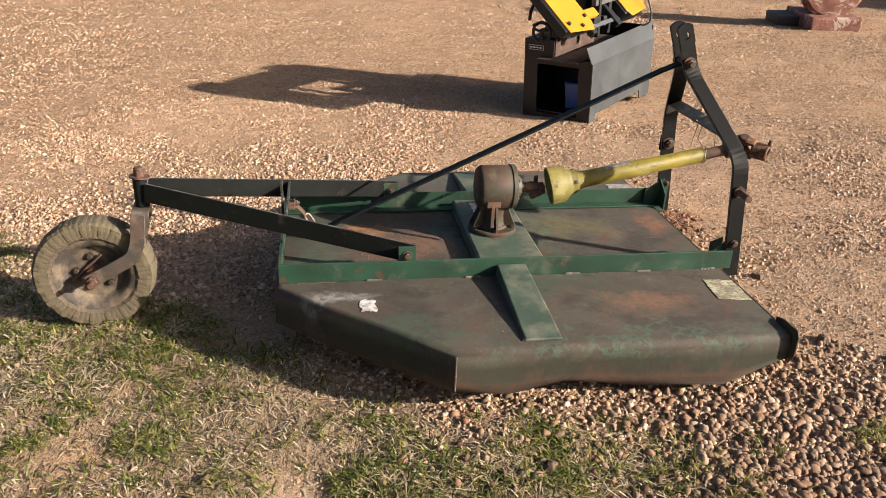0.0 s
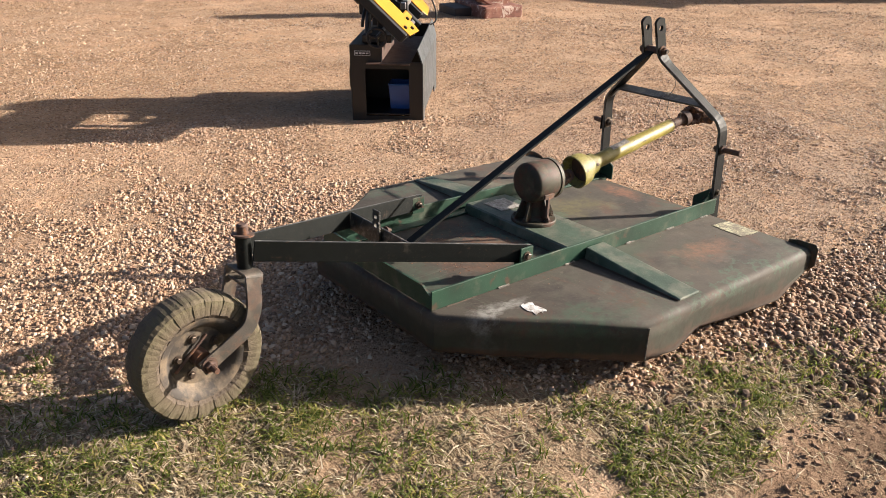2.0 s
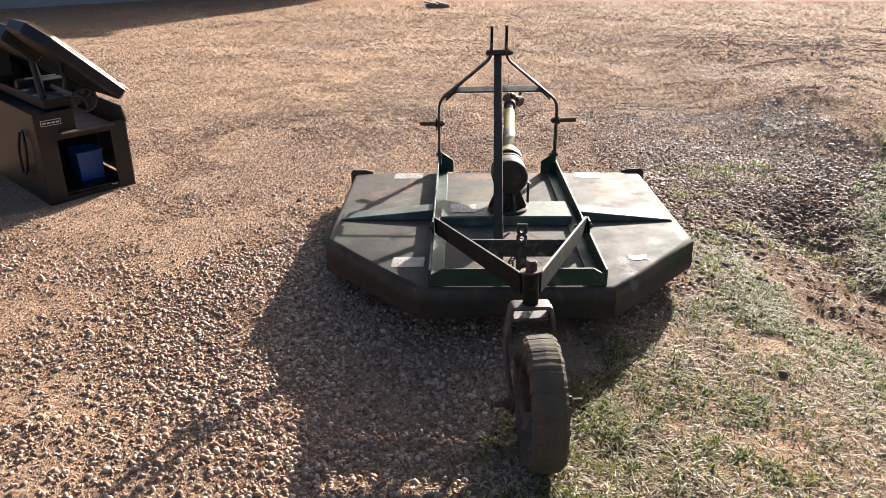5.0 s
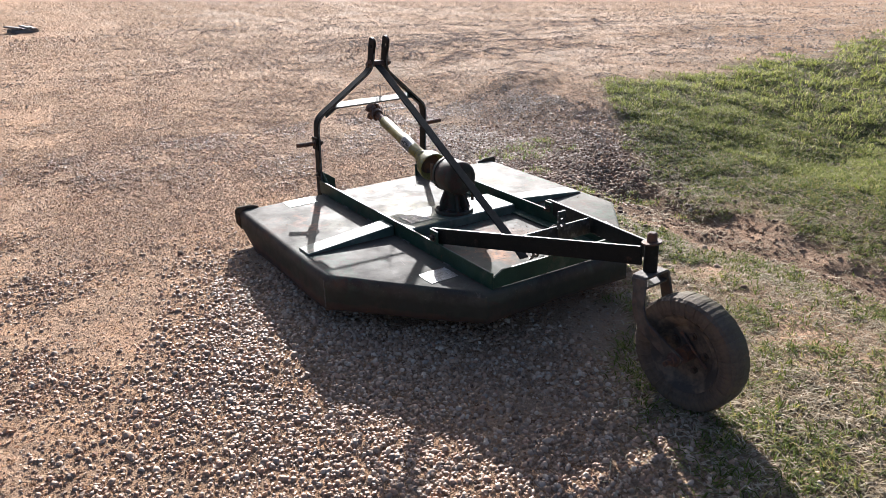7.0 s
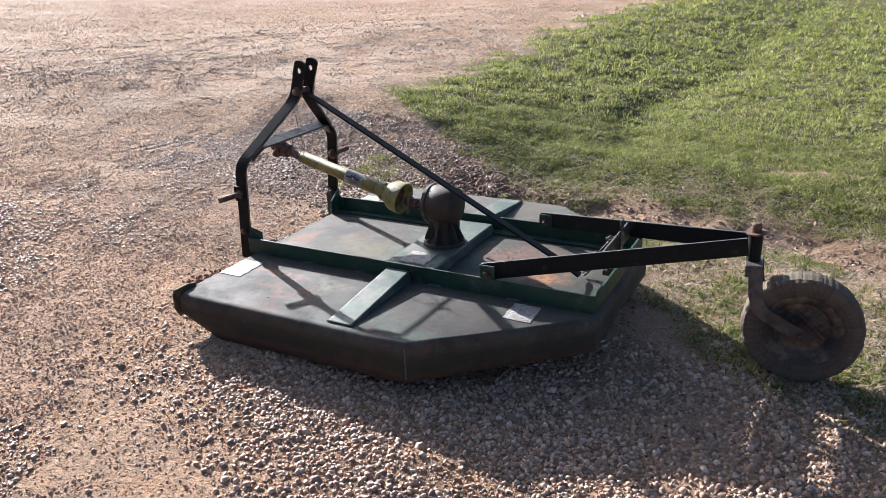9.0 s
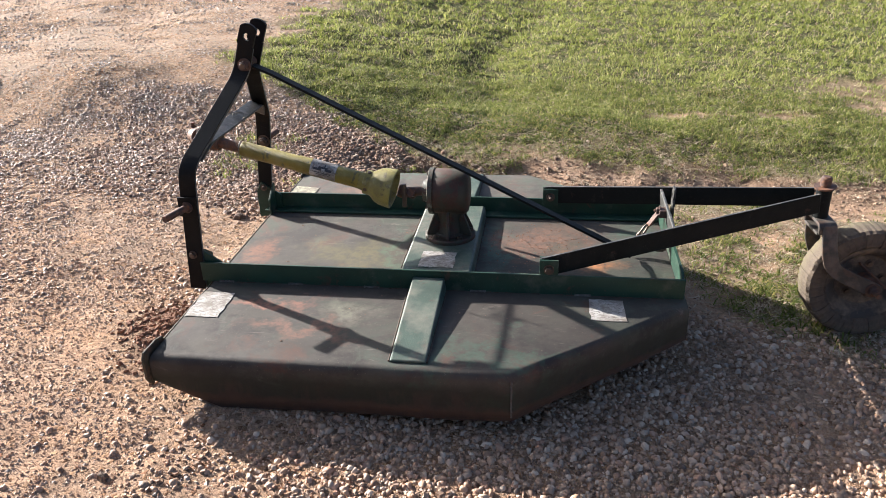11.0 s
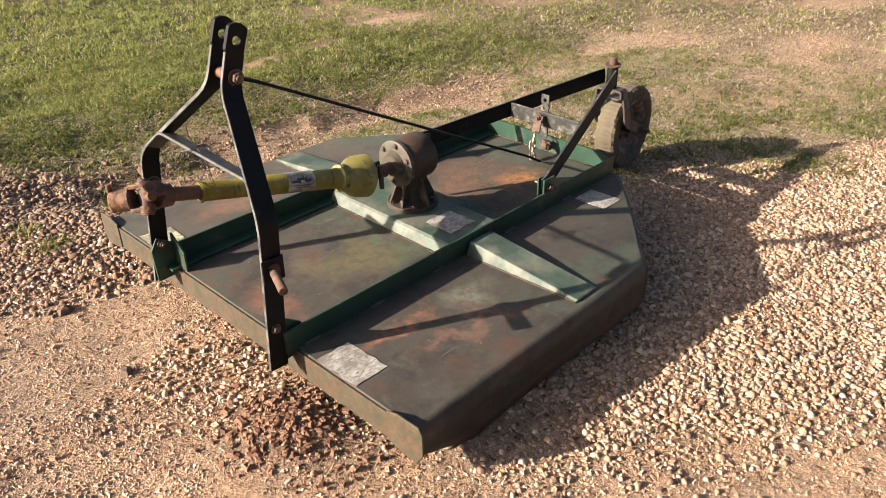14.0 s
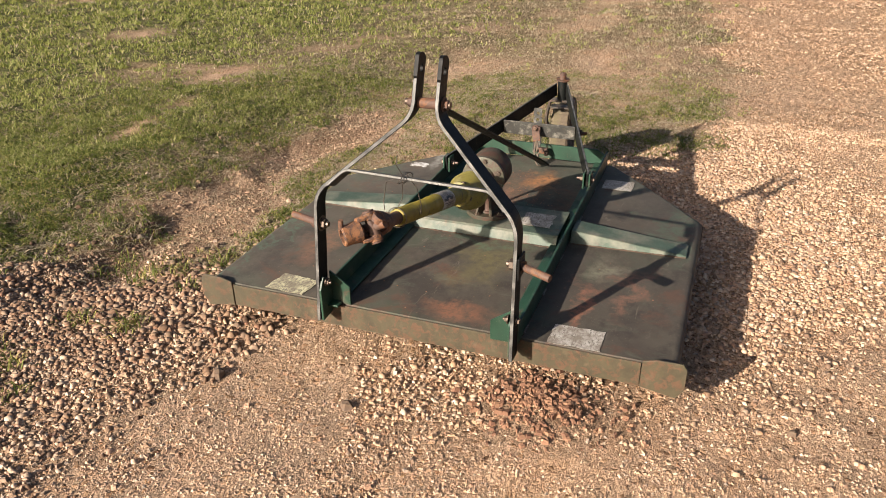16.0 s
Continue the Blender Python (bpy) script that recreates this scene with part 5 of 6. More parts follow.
part("lift_cylinder", rod((0.1, -0.12, 0.6), (0.22, -0.13, 0.95), 0.022), S["dark"], saw, "", True)
part("vise_handle", wire(rounded_path([(-0.2, -0.14, 0.74), (-0.21, -0.15, 0.80), (-0.16, -0.16, 0.86), (-0.16, -0.17, 0.98)], 0.04), 0.012, 8), S["dark"], saw, "black crank handle", True)
part("guide_post", box((0.66, -0.33, 0.72), (0.05, 0.07, 0.36), bevel=0.006), S["dark"], saw, "black blade guide post")
part("guide_post", box((0.42, -0.36, 0.69), (0.04, 0.06, 0.28), bevel=0.006), S["dark"], saw, "black blade guide post")
part("guide_bracket", box((0.54, -0.36, 0.80), (0.36, 0.04, 0.05), bevel=0.006), S["steel"], saw, "bare steel guide bracket")
part("cable", wire(rounded_path([(0.9, -0.45, 0.84), (1.0, -0.52, 0.78), (1.02, -0.56, 0.66), (1.0, -0.56, 0.58), (0.95, -0.5, 0.56)], 0.05), 0.007, 7), S["cabinet"], saw, "black power cable", True)
part("hose", wire(rounded_path([(0.2, 0.012, 0.45), (0.14, 0.03, 0.36), (0.18, 0.035, 0.2), (0.30, 0.03, 0.13), (0.32, 0.02, 0.3), (0.26, 0.012, 0.42)], 0.06), 0.009, 7), S["cabinet"], saw, "", True)

tub = new("blue_tub")
tub.matrix_world = saw.matrix_world @ pose(0.24, -0.345, 0.055)
b = bmesh.new()
for z0, z1, s0, s1 in ((0.0, 0.19, 0.145, 0.165),):
    lo = [b.verts.new((x * s0 / 2, y * s0 / 2, z0)) for x, y in ((-1, -1), (1, -1), (1, 1), (-1, 1))]
    hi = [b.verts.new((x * s1 / 2, y * s1 / 2, z1)) for x, y in ((-1, -1), (1, -1), (1, 1), (-1, 1))]
    b.faces.new(lo[::-1])
    for i in range(4):
        b.faces.new((lo[i], lo[(i + 1) % 4], hi[(i + 1) % 4], hi[i]))
soften(b, 0.012, 3)
part("tub", b, S["blue"], tub, "", True)
part("rim", wire([(x * 0.083, y * 0.083, 0.19) for x, y in ((-1, -1), (0, -1.02), (1, -1), (1.02, 0), (1, 1), (0, 1.02), (-1, 1), (-1.02, 0))], 0.006, 6, True), S["blue"], tub, "", True)
tagged(tub, "blue plastic tub inside the saw cabinet", "tub")


# ---- the rusty machine far behind the saw ----
rusty = Mat("old_red_iron", 0.7)
rusty_mat = rusty.done(rusty.mix(rusty.ramp(rusty.noise(6, 9, 0.72, warp=0.8), (0.54, 0.0), (0.60, 0.9)), rusty.mix(rusty.ramp(rusty.noise(7, 7, 0.65), (0.42, 0.0), (0.6, 1.0)), (0.14, 0.05, 0.034), (0.24, 0.105, 0.07)), (0.46, 0.36, 0.30)), None, rusty.noise(50, 4), 0.3, 0.006)
dark_iron = plain("old_dark_iron", (0.05, 0.035, 0.03), 0.6, 0, 0.4, 6)
press = new("iron_machine")
press.matrix_world = Matrix.Translation((5.72, 7.18, -0.30)) @ Matrix.Rotation(radians(-12), 4, "Z") @ Matrix.Diagonal((0.85, 0.85, 0.85, 1))
tagged(press, "heavy rusty red iron machine on a flat base", "machine")
part("base", box((0, 0, 0.10), (0.75, 1.25, 0.22), bevel=0.025), rusty_mat, press, "rusty red cast base")
part("toe", box((-0.45, 0.25, 0.07), (0.5, 0.7, 0.15), bevel=0.02), dark_iron, press)
b = lathe((0.0, -0.35, 0.62), (0, 1, 0), [(0, 0), (0, 0.42), (0.05, 0.47), (0.25, 0.47), (0.3, 0.42), (0.3, 0)], 40)
part("drum", b, rusty_mat, press, "round rusty drum housing", True)
b = box((0.12, 0.1, 0.75), (0.45, 0.5, 1.15), bevel=0.03)
part("column", b, rusty_mat, press, "rusty red column")
part("head", box((-0.15, 0.1, 1.45), (1.0, 0.55, 0.4), bevel=0.04), dark_iron, press)

# ---- an unseen shed, added only to shade the far end of the yard ----
shed = new("shed")
shed.matrix_world = Matrix.Translation((20.6, 1.96, -0.9)) @ Matrix.Rotation(math.atan2(0.86, -0.52), 4, "Z")
tagged(shed, "unseen stand-in shed added to shade the far yard", "shed")
sheet = plain("shade_caster_sheet", (0.35, 0.36, 0.36), 0.55, 0.2, 0.25, 3)
b = box((9, -4, 2.3), (18, 8, 4.6))
part("wall", b, sheet, shed)
b = moved(plate([(-0.3, 4.5), (8.6, 4.5), (4.15, 6.0)], -0.4, 18.4, 0.0), Matrix(((0, 0, 1, 0), (-1, 0, 0, 0.15), (0, 1, 0, 0.3), (0, 0, 0, 1))))
part("roof", b, sheet, shed)

# ---- scrap lying far across the yard ----
scrap = new("scrap_pallet")
scrap.matrix_world = Matrix.Translation((14.3, 1.1, -0.52)) @ Matrix.Rotation(radians(20), 4, "Z") @ Matrix.Diagonal((0.42, 0.5, 0.8, 1))
tagged(scrap, "low heap of grey scrap boards on the gravel", "scrap")
board = plain("grey_board", (0.24, 0.22, 0.2), 0.8, 0, 0.4, 8)
for k in range(4):
    part("board", box((0.05 * k, -0.35 + 0.22 * k, 0.10 + 0.03 * (k % 2)), (1.1, 0.16, 0.04), Matrix.Rotation(0.1 * k - 0.15, 3, "Z"), 0.005), board, scrap)
for k in range(3):
    part("bearer", box((-0.4 + 0.4 * k, 0, 0.04), (0.09, 0.9, 0.09), None, 0.005), board, scrap)


# ---- loose stones and grass ----
def frustum(n, rr, crown):
    """A stone as it lies: an uneven foot ring, a smaller shoulder ring and a flat or crowned top."""
    a = 2 * math.pi * (np.arange(n) + rr.uniform(-0.28, 0.28, n)) / n
    foot, neck = 1 + 0.22 * rr.uniform(-1, 1, n), 0.66 + 0.16 * rr.uniform(-1, 1, n)
    lo = np.stack([np.cos(a) * foot * 1.2, np.sin(a) * foot * 0.92, np.full(n, -0.45)], 1)
    up = np.stack([np.cos(a) * neck * 1.2, np.sin(a) * neck * 0.92, 0.46 + 0.16 * rr.uniform(-1, 1, n)], 1)
    v = np.concatenate([lo, up])
    f = []
    for i in range(n):
        j = (i + 1) % n
        f += [(i, j, n + j), (i, n + j, n + i)]
    if crown:
        v = np.concatenate([v, [(rr.uniform(-0.2, 0.2), rr.uniform(-0.2, 0.2), 0.62)]])
        f += [(n + i, n + (i + 1) % n, 2 * n) for i in range(n)]
    else:
        f += [(n, n + i, n + i + 1) for i in range(1, n - 1)]
    return v, np.array(f)


def pebble_shapes(seed):
    """Uneven lumps: an angular chip, a flat pebble, a rounded one and a low chip."""
    rr = np.random.RandomState(seed)
    out = [frustum(4, rr, False), frustum(6, rr, True)]
    b = bmesh.new()
    bmesh.ops.create_icosphere(b, subdivisions=2, radius=1.0)
    v = np.array([x.co[:] for x in b.verts])
    f = np.array([[x.index for x in p.verts] for p in b.faces])
    b.free()
    lump = sum(rr.uniform(0.06, 0.13) * np.cos(v @ rr.normal(0, 1.6, 3) + rr.uniform(0, 6)) for _ in range(4))
    v = v * (1 + lump[:, None]) * (1.2, 0.92, 0.60)
    a = math.pi / 2 * (np.arange(4) + rr.uniform(-0.3, 0.3, 4))
    w = 1 + 0.25 * rr.uniform(-1, 1, 4)
    far_chip = np.stack([np.cos(a) * w * 1.25, np.sin(a) * w, np.full(4, -0.45)], 1)
    far_chip = np.concatenate([far_chip, [(rr.uniform(-0.4, 0.4), rr.uniform(-0.4, 0.4), 0.6)]])
    return out + [(v, f), (far_chip, np.array([(0, 1, 4), (1, 2, 4), (2, 3, 4), (3, 0, 4)]))]


def turn_z(v, a):
    c, s = np.cos(a)[:, None], np.sin(a)[:, None]
    return np.stack([v[..., 0] * c - v[..., 1] * s, v[..., 0] * s + v[..., 1] * c, v[..., 2]], -1)


def scatter_stones(name, px, py, size, fine, mat, words, sink=0.35, seed=1, round_ones=False):
    rr = np.random.RandomState(seed)
    shapes = [pebble_shapes(s)[fine] for s in range(8)]
    pick = rr.randint(0, 8, len(px))
    vs, fs, at = [], [], 0
    for k, (v, f) in enumerate(shapes):
        i = np.nonzero(pick == k)[0]
        if not len(i):
            continue
        n = len(i)
        w = v[None] * size[i][:, None, None] * (1 + 0.3 * rr.uniform(-1, 1, (n, 1, 3)))
        tip = rr.normal(0, 0.22, (n, 1))
        w = np.stack([w[..., 0], w[..., 1] - tip * w[..., 2], w[..., 2] + tip * w[..., 1]], -1)
        w = turn_z(w, rr.uniform(0, 6.283, n))
        base = np.stack([px[i], py[i], lift(px[i], py[i]) + size[i] * (0.62 - sink * 1.24)], -1)
        w = w + base[:, None]
        vs.append(w.reshape(-1, 3))
        fs.append((f[None] + (at + np.arange(n) * len(v))[:, None, None]).reshape(-1, 3))
        at += n * len(v)
    ob = triangles(name, np.concatenate(vs), np.concatenate(fs), mat, round_ones or fine == 2)
    return tagged(ob, words, "gravel", kind="stuff")


def stone_material(name, warm):
    m = Mat(name, 0.58, 0, 0.45)
    c = m.ramp(m.island(), (0.0, (0.11, 0.066, 0.042)), (0.16, (0.30, 0.175, 0.10)), (0.36, (0.42, 0.27, 0.165)), (0.52, (0.21, 0.145, 0.10)), (0.68, (0.47, 0.335, 0.225)), (0.80, (0.32, 0.17, 0.10)), (0.92, (0.53, 0.41, 0.295)), (1.0, (0.24, 0.185, 0.145)))
    grey = m.ramp(m.island(), (0.0, (0.10, 0.078, 0.062)), (0.25, (0.33, 0.265, 0.21)), (0.5, (0.22, 0.18, 0.145)), (0.75, (0.48, 0.40, 0.325)), (1.0, (0.17, 0.14, 0.115)))
    c = m.mix(grey_zone(m), c, grey)
    c = m.mix(m.ramp(m.noise(55, 5), (0.5, 0.0), (0.75, 0.25)), c, warm)
    return m.done(c, None, m.noise(220, 3), 0.35, 0.003)


MAT["stone"] = stone_material("yard_gravel", (0.46, 0.31, 0.19))
river = Mat("river_pebbles", 0.85, 0, 0.25)
MAT["river"] = river.done(river.mix(river.ramp(river.noise(60, 5), (0.42, 0.0), (0.7, 0.4)), river.ramp(river.island(), (0.0, (0.062, 0.035, 0.023)), (0.2, (0.165, 0.099, 0.061)), (0.42, (0.227, 0.144, 0.090)), (0.58, (0.110, 0.077, 0.055)), (0.76, (0.303, 0.217, 0.148)), (0.88, (0.172, 0.083, 0.049)), (1.0, (0.358, 0.273, 0.197))), (0.206, 0.127, 0.078)), None, river.noise(220, 3), 0.35, 0.003)


def sow(density, x0, x1, y0, y1, keep, seed):
    """Random places over a rectangle, so many to the square metre, kept where keep() is high."""
    rr = np.random.RandomState(seed)
    n = int(density * (x1 - x0) * (y1 - y0))
    x, y = rr.uniform(x0, x1, n), rr.uniform(y0, y1, n)
    ok = rr.uniform(0, 1, n) < keep(x, y)
    return x[ok], y[ok]


def sow_ring(n, r0, r1, keep, seed):
    """Random places between two circles, thinning outwards."""
    rr = np.random.RandomState(seed)
    r = r0 * (r1 / r0) ** rr.uniform(0, 1, n)
    a = rr.uniform(0, 2 * math.pi, n)
    x, y = r * np.cos(a), r * np.sin(a)
    ok = rr.uniform(0, 1, n) < keep(x, y)
    return x[ok], y[ok]


def off_deck(x, y):
    """Nothing needs to lie deep under the mower's deck."""
    return 1 - ((np.abs(y) < 0.6) & (x > -0.65) & (x < 0.55))


def heaps(x, y):
    """Where the bigger pebbles lie heaped."""
    return np.clip(1.3 * np.exp(-(((x - 0.9) / 1.0) ** 2 + ((y + 1.5) / 0.55) ** 2)) + 0.75 * np.exp(-(((x + 0.9) / 1.2) ** 2 + ((y - 1.05) / 0.5) ** 2)) + 0.35 * np.exp(-(((x - 0.95) / 0.3) ** 2 + ((y + 0.4) / 0.45) ** 2)), 0, 1)


rr = np.random.RandomState(9)


def yard(x, y):
    return off_deck(x, y) * smooth01(4.3, 3.1, np.hypot(x, y))


bed = lambda x, y: 1 - 0.85 * turf(x, y) * (1 - mixed(x, y))
x, y = sow(4000, -3.2, 3.2, -2.6, 3.4, lambda x, y: (0.6 + 0.4 * stony(x, y)) * bed(x, y) * yard(x, y), 29)
scatter_stones("gravel", x, y, 0.0034 + 0.0050 * rr.uniform(0, 1, len(x)) ** 2.2, 3, MAT["stone"], "sharp sandy grit over the yard", 0.40, 30)
x, y = sow(7000, 0.6, 2.9, -1.0, 1.9, lambda x, y: 0.85 * front(x, y) * off_deck(x, y) * smooth01(2.9, 2.2, np.hypot(x, y)), 91)
scatter_stones("gravel", x, y, 0.0030 + 0.0048 * rr.uniform(0, 1, len(x)) ** 2.5, 3, MAT["stone"], "fine sharp grit trodden before the hitch", 0.38, 92)
x, y = sow(3300, -3.2, 3.0, -2.6, 3.4, lambda x, y: stony(x, y) ** 1.3 * yard(x, y) * (1 - 0.1 * front(x, y)), 31)
scatter_stones("gravel", x, y, 0.0055 + 0.0062 * rr.uniform(0, 1, len(x)) ** 2.0, 0, MAT["stone"], "crushed tan and brown gravel over the yard", 0.34, 32)
x, y = sow(800, -3.2, 3.0, -2.6, 3.4, lambda x, y: stony(x, y) ** 1.8 * (1 - sandy(x, y)) * yard(x, y) * (1 - 0.45 * front(x, y)), 39)
scatter_stones("gravel", x, y, 0.0080 + 0.0065 * rr.uniform(0, 1, len(x)) ** 2.2, 1, MAT["stone"], "loose tan and brown pebbles over the yard", 0.34, 40, True)
x, y = sow_ring(330000, 2.9, 13.0, lambda x, y: (0.2 + 0.8 * stony(x, y)) * (1 - 0.9 * turf(x, y)), 33)
scatter_stones("gravel", x, y, rr.uniform(0.5, 1.0, len(x)) * np.clip(0.0022 * np.hypot(x, y), 0.008, 0.017), 3, MAT["stone"], "loose tan pebbles farther across the yard", 0.34, 34)
x, y = sow_ring(70000, 12.0, 27.0, lambda x, y: (0.3 + 0.7 * stony(x, y)) * (1 - 0.95 * turf(x, y)), 95)
scatter_stones("gravel", x, y, rr.uniform(0.012, 0.026, len(x)), 3, MAT["stone"], "gravel at the far end of the yard", 0.34, 96)
x, y = sow(3000, -2.6, 2.4, -2.5, -0.6, lambda x, y: heaps(x, y) * (1 - 0.75 * turf(x, y)) * (1 - soil(x, y)) * (1 - bare(x, y)) * off_deck(x, y) * (1 - 0.6 * front(x, y)), 35)
scatter_stones("gravel", x, y, (0.0070 + 0.0095 * rr.uniform(0, 1, len(x)) ** 1.5) * (1 - 0.3 * smooth01(0.75, 1.25, x)), 1, MAT["river"], "rounded river pebbles heaped beside the mower", 0.2, 36, True)
x, y = sow(2300, -2.6, 1.0, -0.2, 1.9, lambda x, y: np.maximum(heaps(x, y), 0.6 * mixed(x, y)) * bed(x, y) * (1 - sandy(x, y)) * off_deck(x, y), 45)
scatter_stones("gravel", x, y, 0.0060 + 0.0070 * rr.uniform(0, 1, len(x)) ** 1.8, 1, MAT["stone"], "pale pebbles in the shade of the deck", 0.28, 46, True)
x, y = sow(800, -0.3, 1.9, -2.3, -0.9, lambda x, y: heaps(x, y) * (1 - 0.9 * turf(x, y)) * (1 - soil(x, y)) * (1 - front(x, y)), 37)
scatter_stones("gravel", x, y, (0.0095 + 0.0075 * rr.uniform(0, 1, len(x)) ** 1.5) * (1 - 0.35 * smooth01(0.75, 1.25, x)), 2, MAT["river"], "larger river pebbles beside the mower", 0.15, 38)
# a few larger stones lying about
for k, (sx, sy, r) in enumerate(((1.06, -0.62, 0.026), (1.06, -0.12, 0.023), (0.68, 1.2, 0.018), (-0.1, -1.15, 0.022))):
    v, f = pebble_shapes(60 + k)[1]
    ob = triangles("stone", v * r, f, MAT["river"], False)
    ob.location = (sx, sy, float(lift(np.array([sx]), np.array([sy]))[0]) + r * 0.4)
    ob.rotation_euler = (0, 0, k * 1.3)
    tagged(ob, "larger brown stone lying on the gravel", "stone", "larger stones")

# reddish clods spilled by the hitch
red_earth = Mat("red_earth", 0.95, 0, 0.2)
red_mat = red_earth.done(red_earth.mix(red_earth.island(), (0.135, 0.07, 0.045), (0.25, 0.14, 0.085)), None, red_earth.noise(160, 4), 0.6, 0.004)
n = 900
x, y = 0.85 + 0.09 * rr.randn(n), 0.46 + 0.11 * rr.randn(n)
clods = scatter_stones("dirt_clods", x, y, 0.003 + 0.011 * rr.uniform(0, 1, n) ** 3, 0, red_mat, "reddish crumbs of dug-up earth", 0.2, 41)
clods["category"] = "earth"
earth = Mat("trodden_earth", 0.95, 0, 0.2)
earth_mat = earth.done(earth.mix(earth.island(), (0.15, 0.095, 0.062), (0.27, 0.185, 0.122)), None, earth.noise(160, 4), 0.6, 0.004)
x, y = sow(1900, -3.4, 1.4, -3.2, -1.2, lambda x, y: soil(x, y) ** 1.3, 43)
clods = scatter_stones("dirt_clods", x, y, 0.0030 + 0.012 * rr.uniform(0, 1, len(x)) ** 4, 0, earth_mat, "brown clods of trodden earth along the rill", 0.35, 42)
clods["category"] = "earth"

n = 900
lane = rr.randint(0, 3, n)
x, y = 3.16 + 0.13 * lane + 0.02 * rr.randn(n), -1.45 + 0.02 * lane + 0.17 * rr.randn(n)
clods = scatter_stones("dirt_clods", x, y, 0.003 + 0.010 * rr.uniform(0, 1, n) ** 2.5, 0, MAT["stone"], "brown churned strips of earth on the gravel", 0.25, 47)
clods["category"] = "earth"


def grass_material(name, colours, tip, through_light=0.45):
    m = Mat(name, 0.6, 0, 0.15)
    c = m.ramp(m.island(), *colours)
    m.b.inputs["Subsurface Weight"].default_value = 0.0
    tr = m.node("ShaderNodeBsdfTranslucent")
    m.put(tr.inputs["Color"], m.mix(0.3, c, tip))
    mixed = m.node("ShaderNodeMixShader")
    mixed.inputs[0].default_value = through_light
    m.put(m.b.inputs["Base Color"], c)
    m.t.links.new(m.b.outputs[0], mixed.inputs[1])
    m.t.links.new(tr.outputs[0], mixed.inputs[2])
    m.t.links.new(mixed.outputs[0], m.t.nodes["Material Output"].inputs["Surface"])
    return m.m


DRY = grass_material("dry_grass", ((0.0, (0.450, 0.361, 0.246)), (0.3, (0.324, 0.246, 0.154)), (0.55, (0.180, 0.145, 0.084)), (0.8, (0.540, 0.449, 0.326)), (1.0, (0.252, 0.229, 0.132))), (0.360, 0.299, 0.158), 0.2)
LIVE = grass_material("green_grass", ((0.0, (0.031, 0.048, 0.011)), (0.35, (0.094, 0.119, 0.027)), (0.65, (0.176, 0.197, 0.051)), (0.85, (0.265, 0.253, 0.075)), (1.0, (0.450, 0.351, 0.133))), (0.294, 0.333, 0.038))
LAWN = grass_material("lawn_grass", ((0.0, (0.051, 0.066, 0.020)), (0.35, (0.157, 0.183, 0.050)), (0.65, (0.282, 0.305, 0.092)), (0.85, (0.383, 0.377, 0.141)), (1.0, (0.563, 0.476, 0.272))), (0.518, 0.554, 0.054), 0.45)


def blades(name, px, py, height, width, lean, mat, words, seed):
    """Bent grass blades of three faces each."""
    rr = np.random.RandomState(seed)
    n = len(px)
    a = rr.uniform(0, 6.283, n)
    d = np.stack([np.cos(a), np.sin(a), np.zeros(n)], -1)
    s = np.stack([-np.sin(a), np.cos(a), np.zeros(n)], -1)
    h = (height * rr.uniform(0.55, 1.3, n))[:, None]
    bend = lean * rr.uniform(0.5, 1.4, n)[:, None]
    w = (width * rr.uniform(0.7, 1.3, n))[:, None]
    p = np.stack([px, py, lift(px, py) - 0.004], -1)
    up = np.array([0, 0, 1.0])
    m1 = p + up * h * 0.55 + d * h * bend * 0.35
    tip = p + up * h * np.clip(1 - 0.35 * bend, 0.15, 1) + d * h * bend
    v = np.stack([p - s * w, p + s * w, m1 - s * w * 0.8, m1 + s * w * 0.8, tip], 1).reshape(-1, 3)
    i = np.arange(n)[:, None] * 5
    f = np.concatenate([i + [0, 1, 3], i + [0, 3, 2], i + [2, 3, 4]], 0)
    ob = triangles(name, v, f, mat, False)
    return tagged(ob, words, "grass", kind="stuff")


def clumped(x, y, seed, per, size):
    rr = np.random.RandomState(seed)
    return np.repeat(x, per) + rr.normal(0, size, len(x) * per), np.repeat(y, per) + rr.normal(0, size, len(x) * per)


def green_clumps(x, y):
    return smooth01(0.42, 0.62, fbm(x, y, 2.6, 61, 3))


def tufty(x, y):
    """Grass stands in tufts a hand's width apart."""
    return 0.4 + 0.6 * smooth01(0.42, 0.60, fbm(x, y, 9.0, 71, 2))


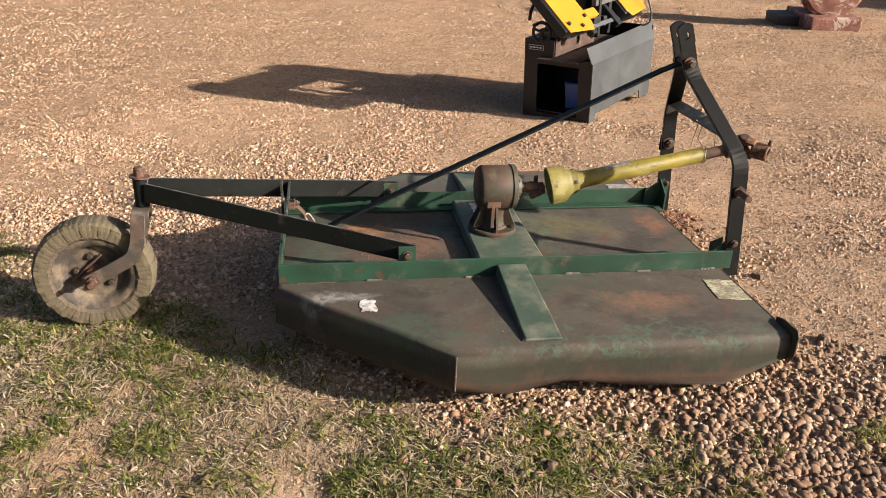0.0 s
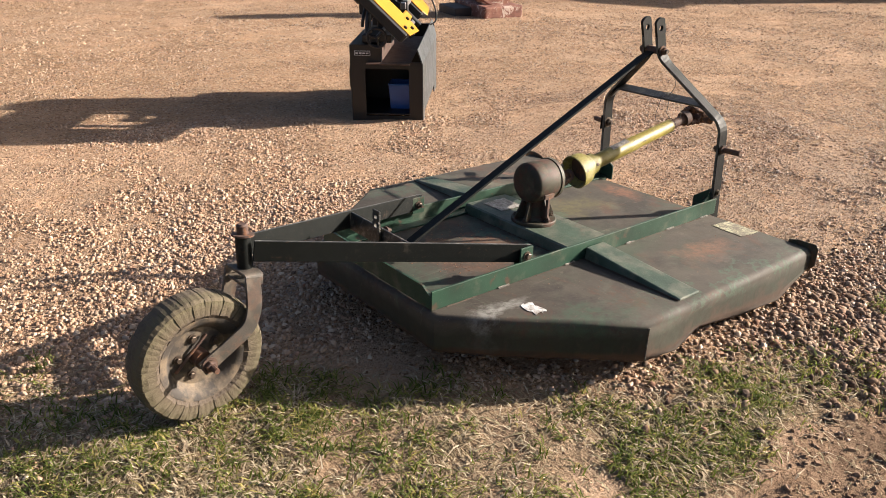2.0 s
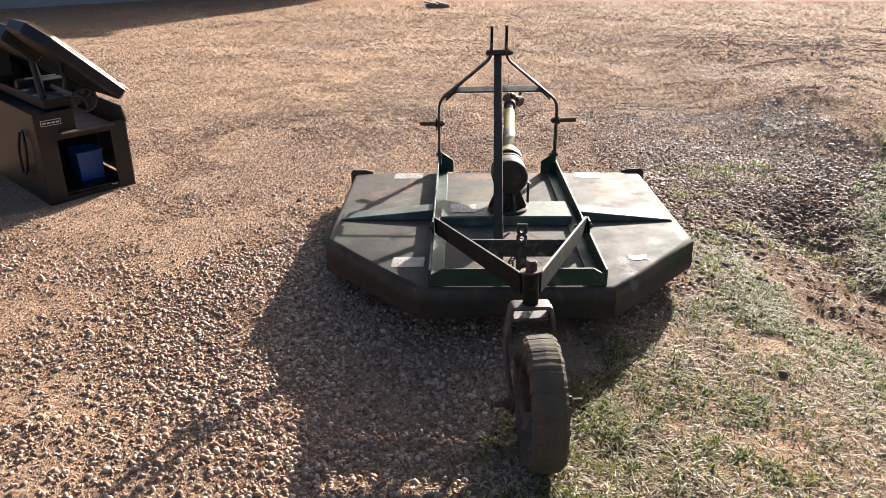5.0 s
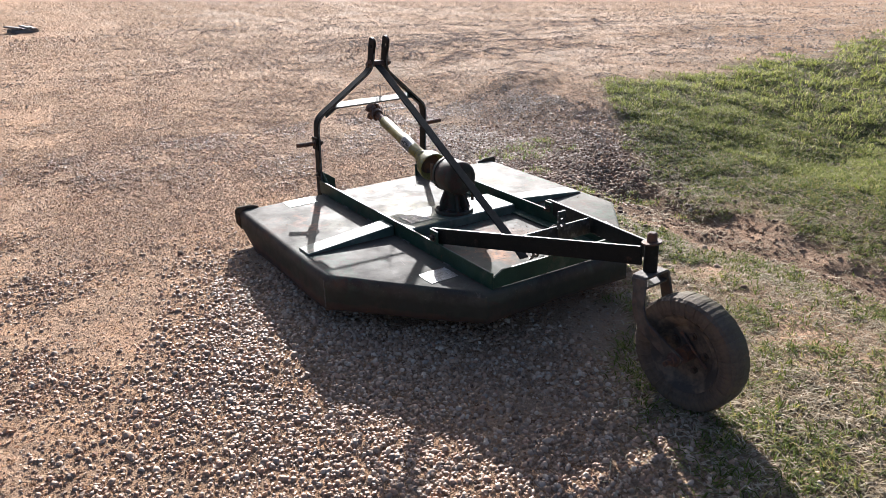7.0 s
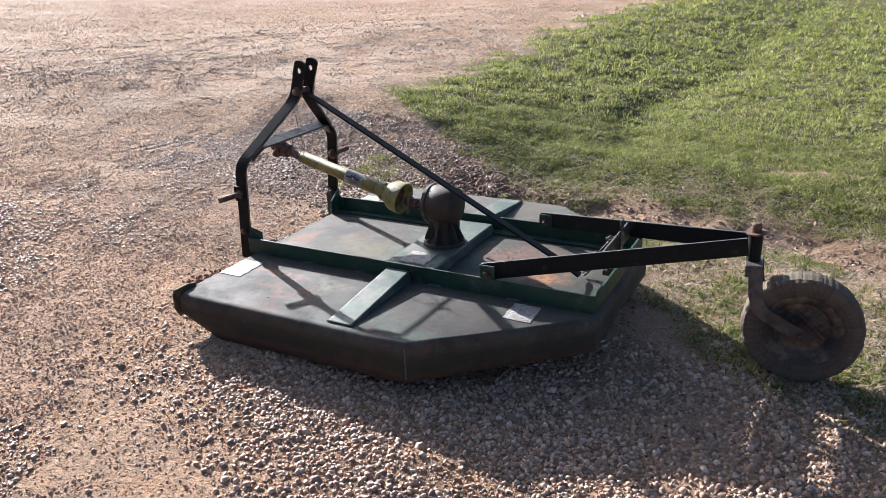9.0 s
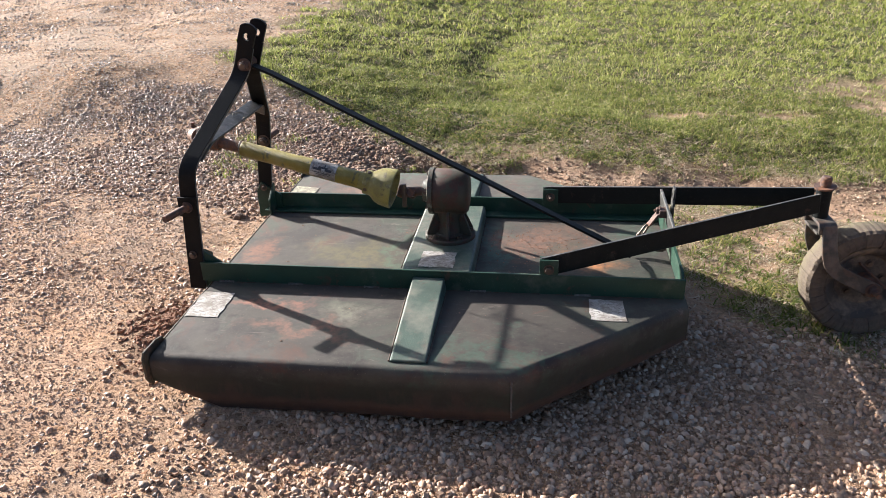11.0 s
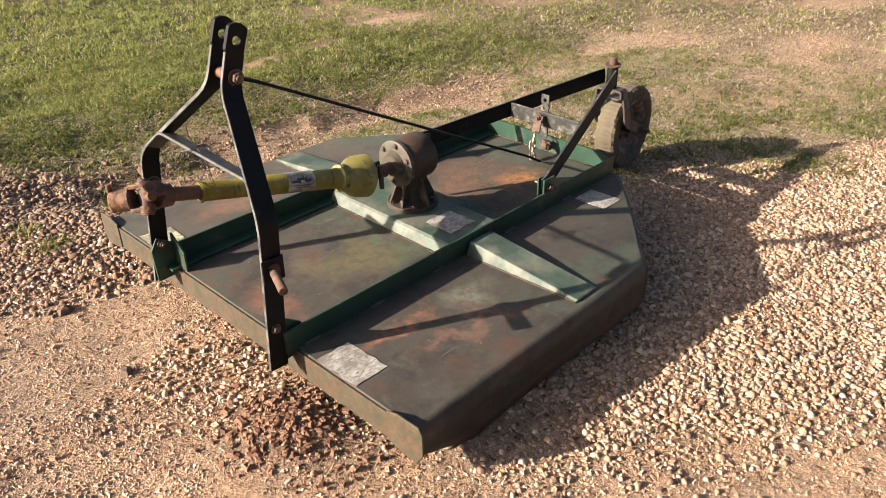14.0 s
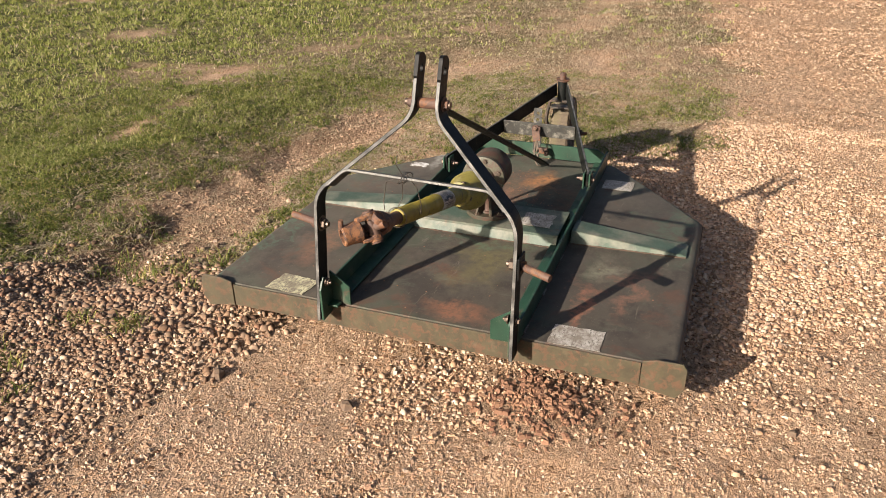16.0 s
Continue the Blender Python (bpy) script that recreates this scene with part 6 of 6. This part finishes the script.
near = lambda x, y: smooth01(4.4, 3.4, np.hypot(x + 0.8, y + 1.0))
x, y = clumped(*sow(1900, -4.6, 1.6, -4.2, 1.2, lambda x, y: near(x, y) * grassy(x, y) * (1.0 - 0.5 * lush(x, y)), 51), 61, 3, 0.022)
blades("grass", x, y, 0.020, 0.0027, 3.4, DRY, "short dry straw-coloured grass beside the mower", 52)
x, y = clumped(*sow(1250, -4.6, 1.6, -4.2, 1.2, lambda x, y: near(x, y) * np.maximum(grassy(x, y), 0.16 * turf(x, y) * mixed(x, y)) * tufty(x, y) * np.clip(0.24 + 0.55 * green_clumps(x, y) + 0.6 * lush(x, y) ** 2, 0, 1), 53), 62, 8, 0.016)
blades("grass", x, y, 0.033, 0.0026, 1.5, LIVE, "short grey-green grass beside the mower", 54)
# straw trodden into the bare earth
x, y = clumped(*sow(900, -3.6, 1.3, -2.6, -1.1, lambda x, y: 0.55 * soil(x, y), 81), 82, 3, 0.03)
blades("grass", x, y, 0.016, 0.0025, 3.6, DRY, "dry straw trodden into the earth of the rill", 83)
# tufts growing through the pebbles
x, y = clumped(*sow(60, -0.3, 1.6, -2.0, -0.85, lambda x, y: heaps(x, y) * smooth01(0.5, 0.6, fbm(x, y, 3.0, 63)), 59), 63, 22, 0.03)
blades("grass", x, y, 0.055, 0.0024, 1.1, LIVE, "green tufts growing through the pebbles", 60)
x, y = clumped(*sow_ring(135000, 3.0, 24.0, lambda x, y: grassy(x, y) * tufty(x * 0.6, y * 0.6) * np.clip(1.25 * lush(x, y) ** 1.3 - 0.04, 0.04, 1), 55), 64, 6, 0.020)
far = np.clip(np.hypot(x, y) / 4.0, 1, 3.4)
blades("grass", x, y, 0.046 * far ** 0.6, 0.0027 * far, 1.2, LAWN, "mown green lawn across the rill", 56)
x, y = clumped(*sow_ring(75000, 3.2, 17.0, lambda x, y: grassy(x, y) * (1.0 - 0.55 * lush(x, y)), 57), 65, 3, 0.03)
far = np.clip(np.hypot(x, y) / 4.0, 1, 3.4)
blades("grass", x, y, 0.028 * far ** 0.6, 0.0028 * far, 2.0, DRY, "dry patchy lawn grass", 58)
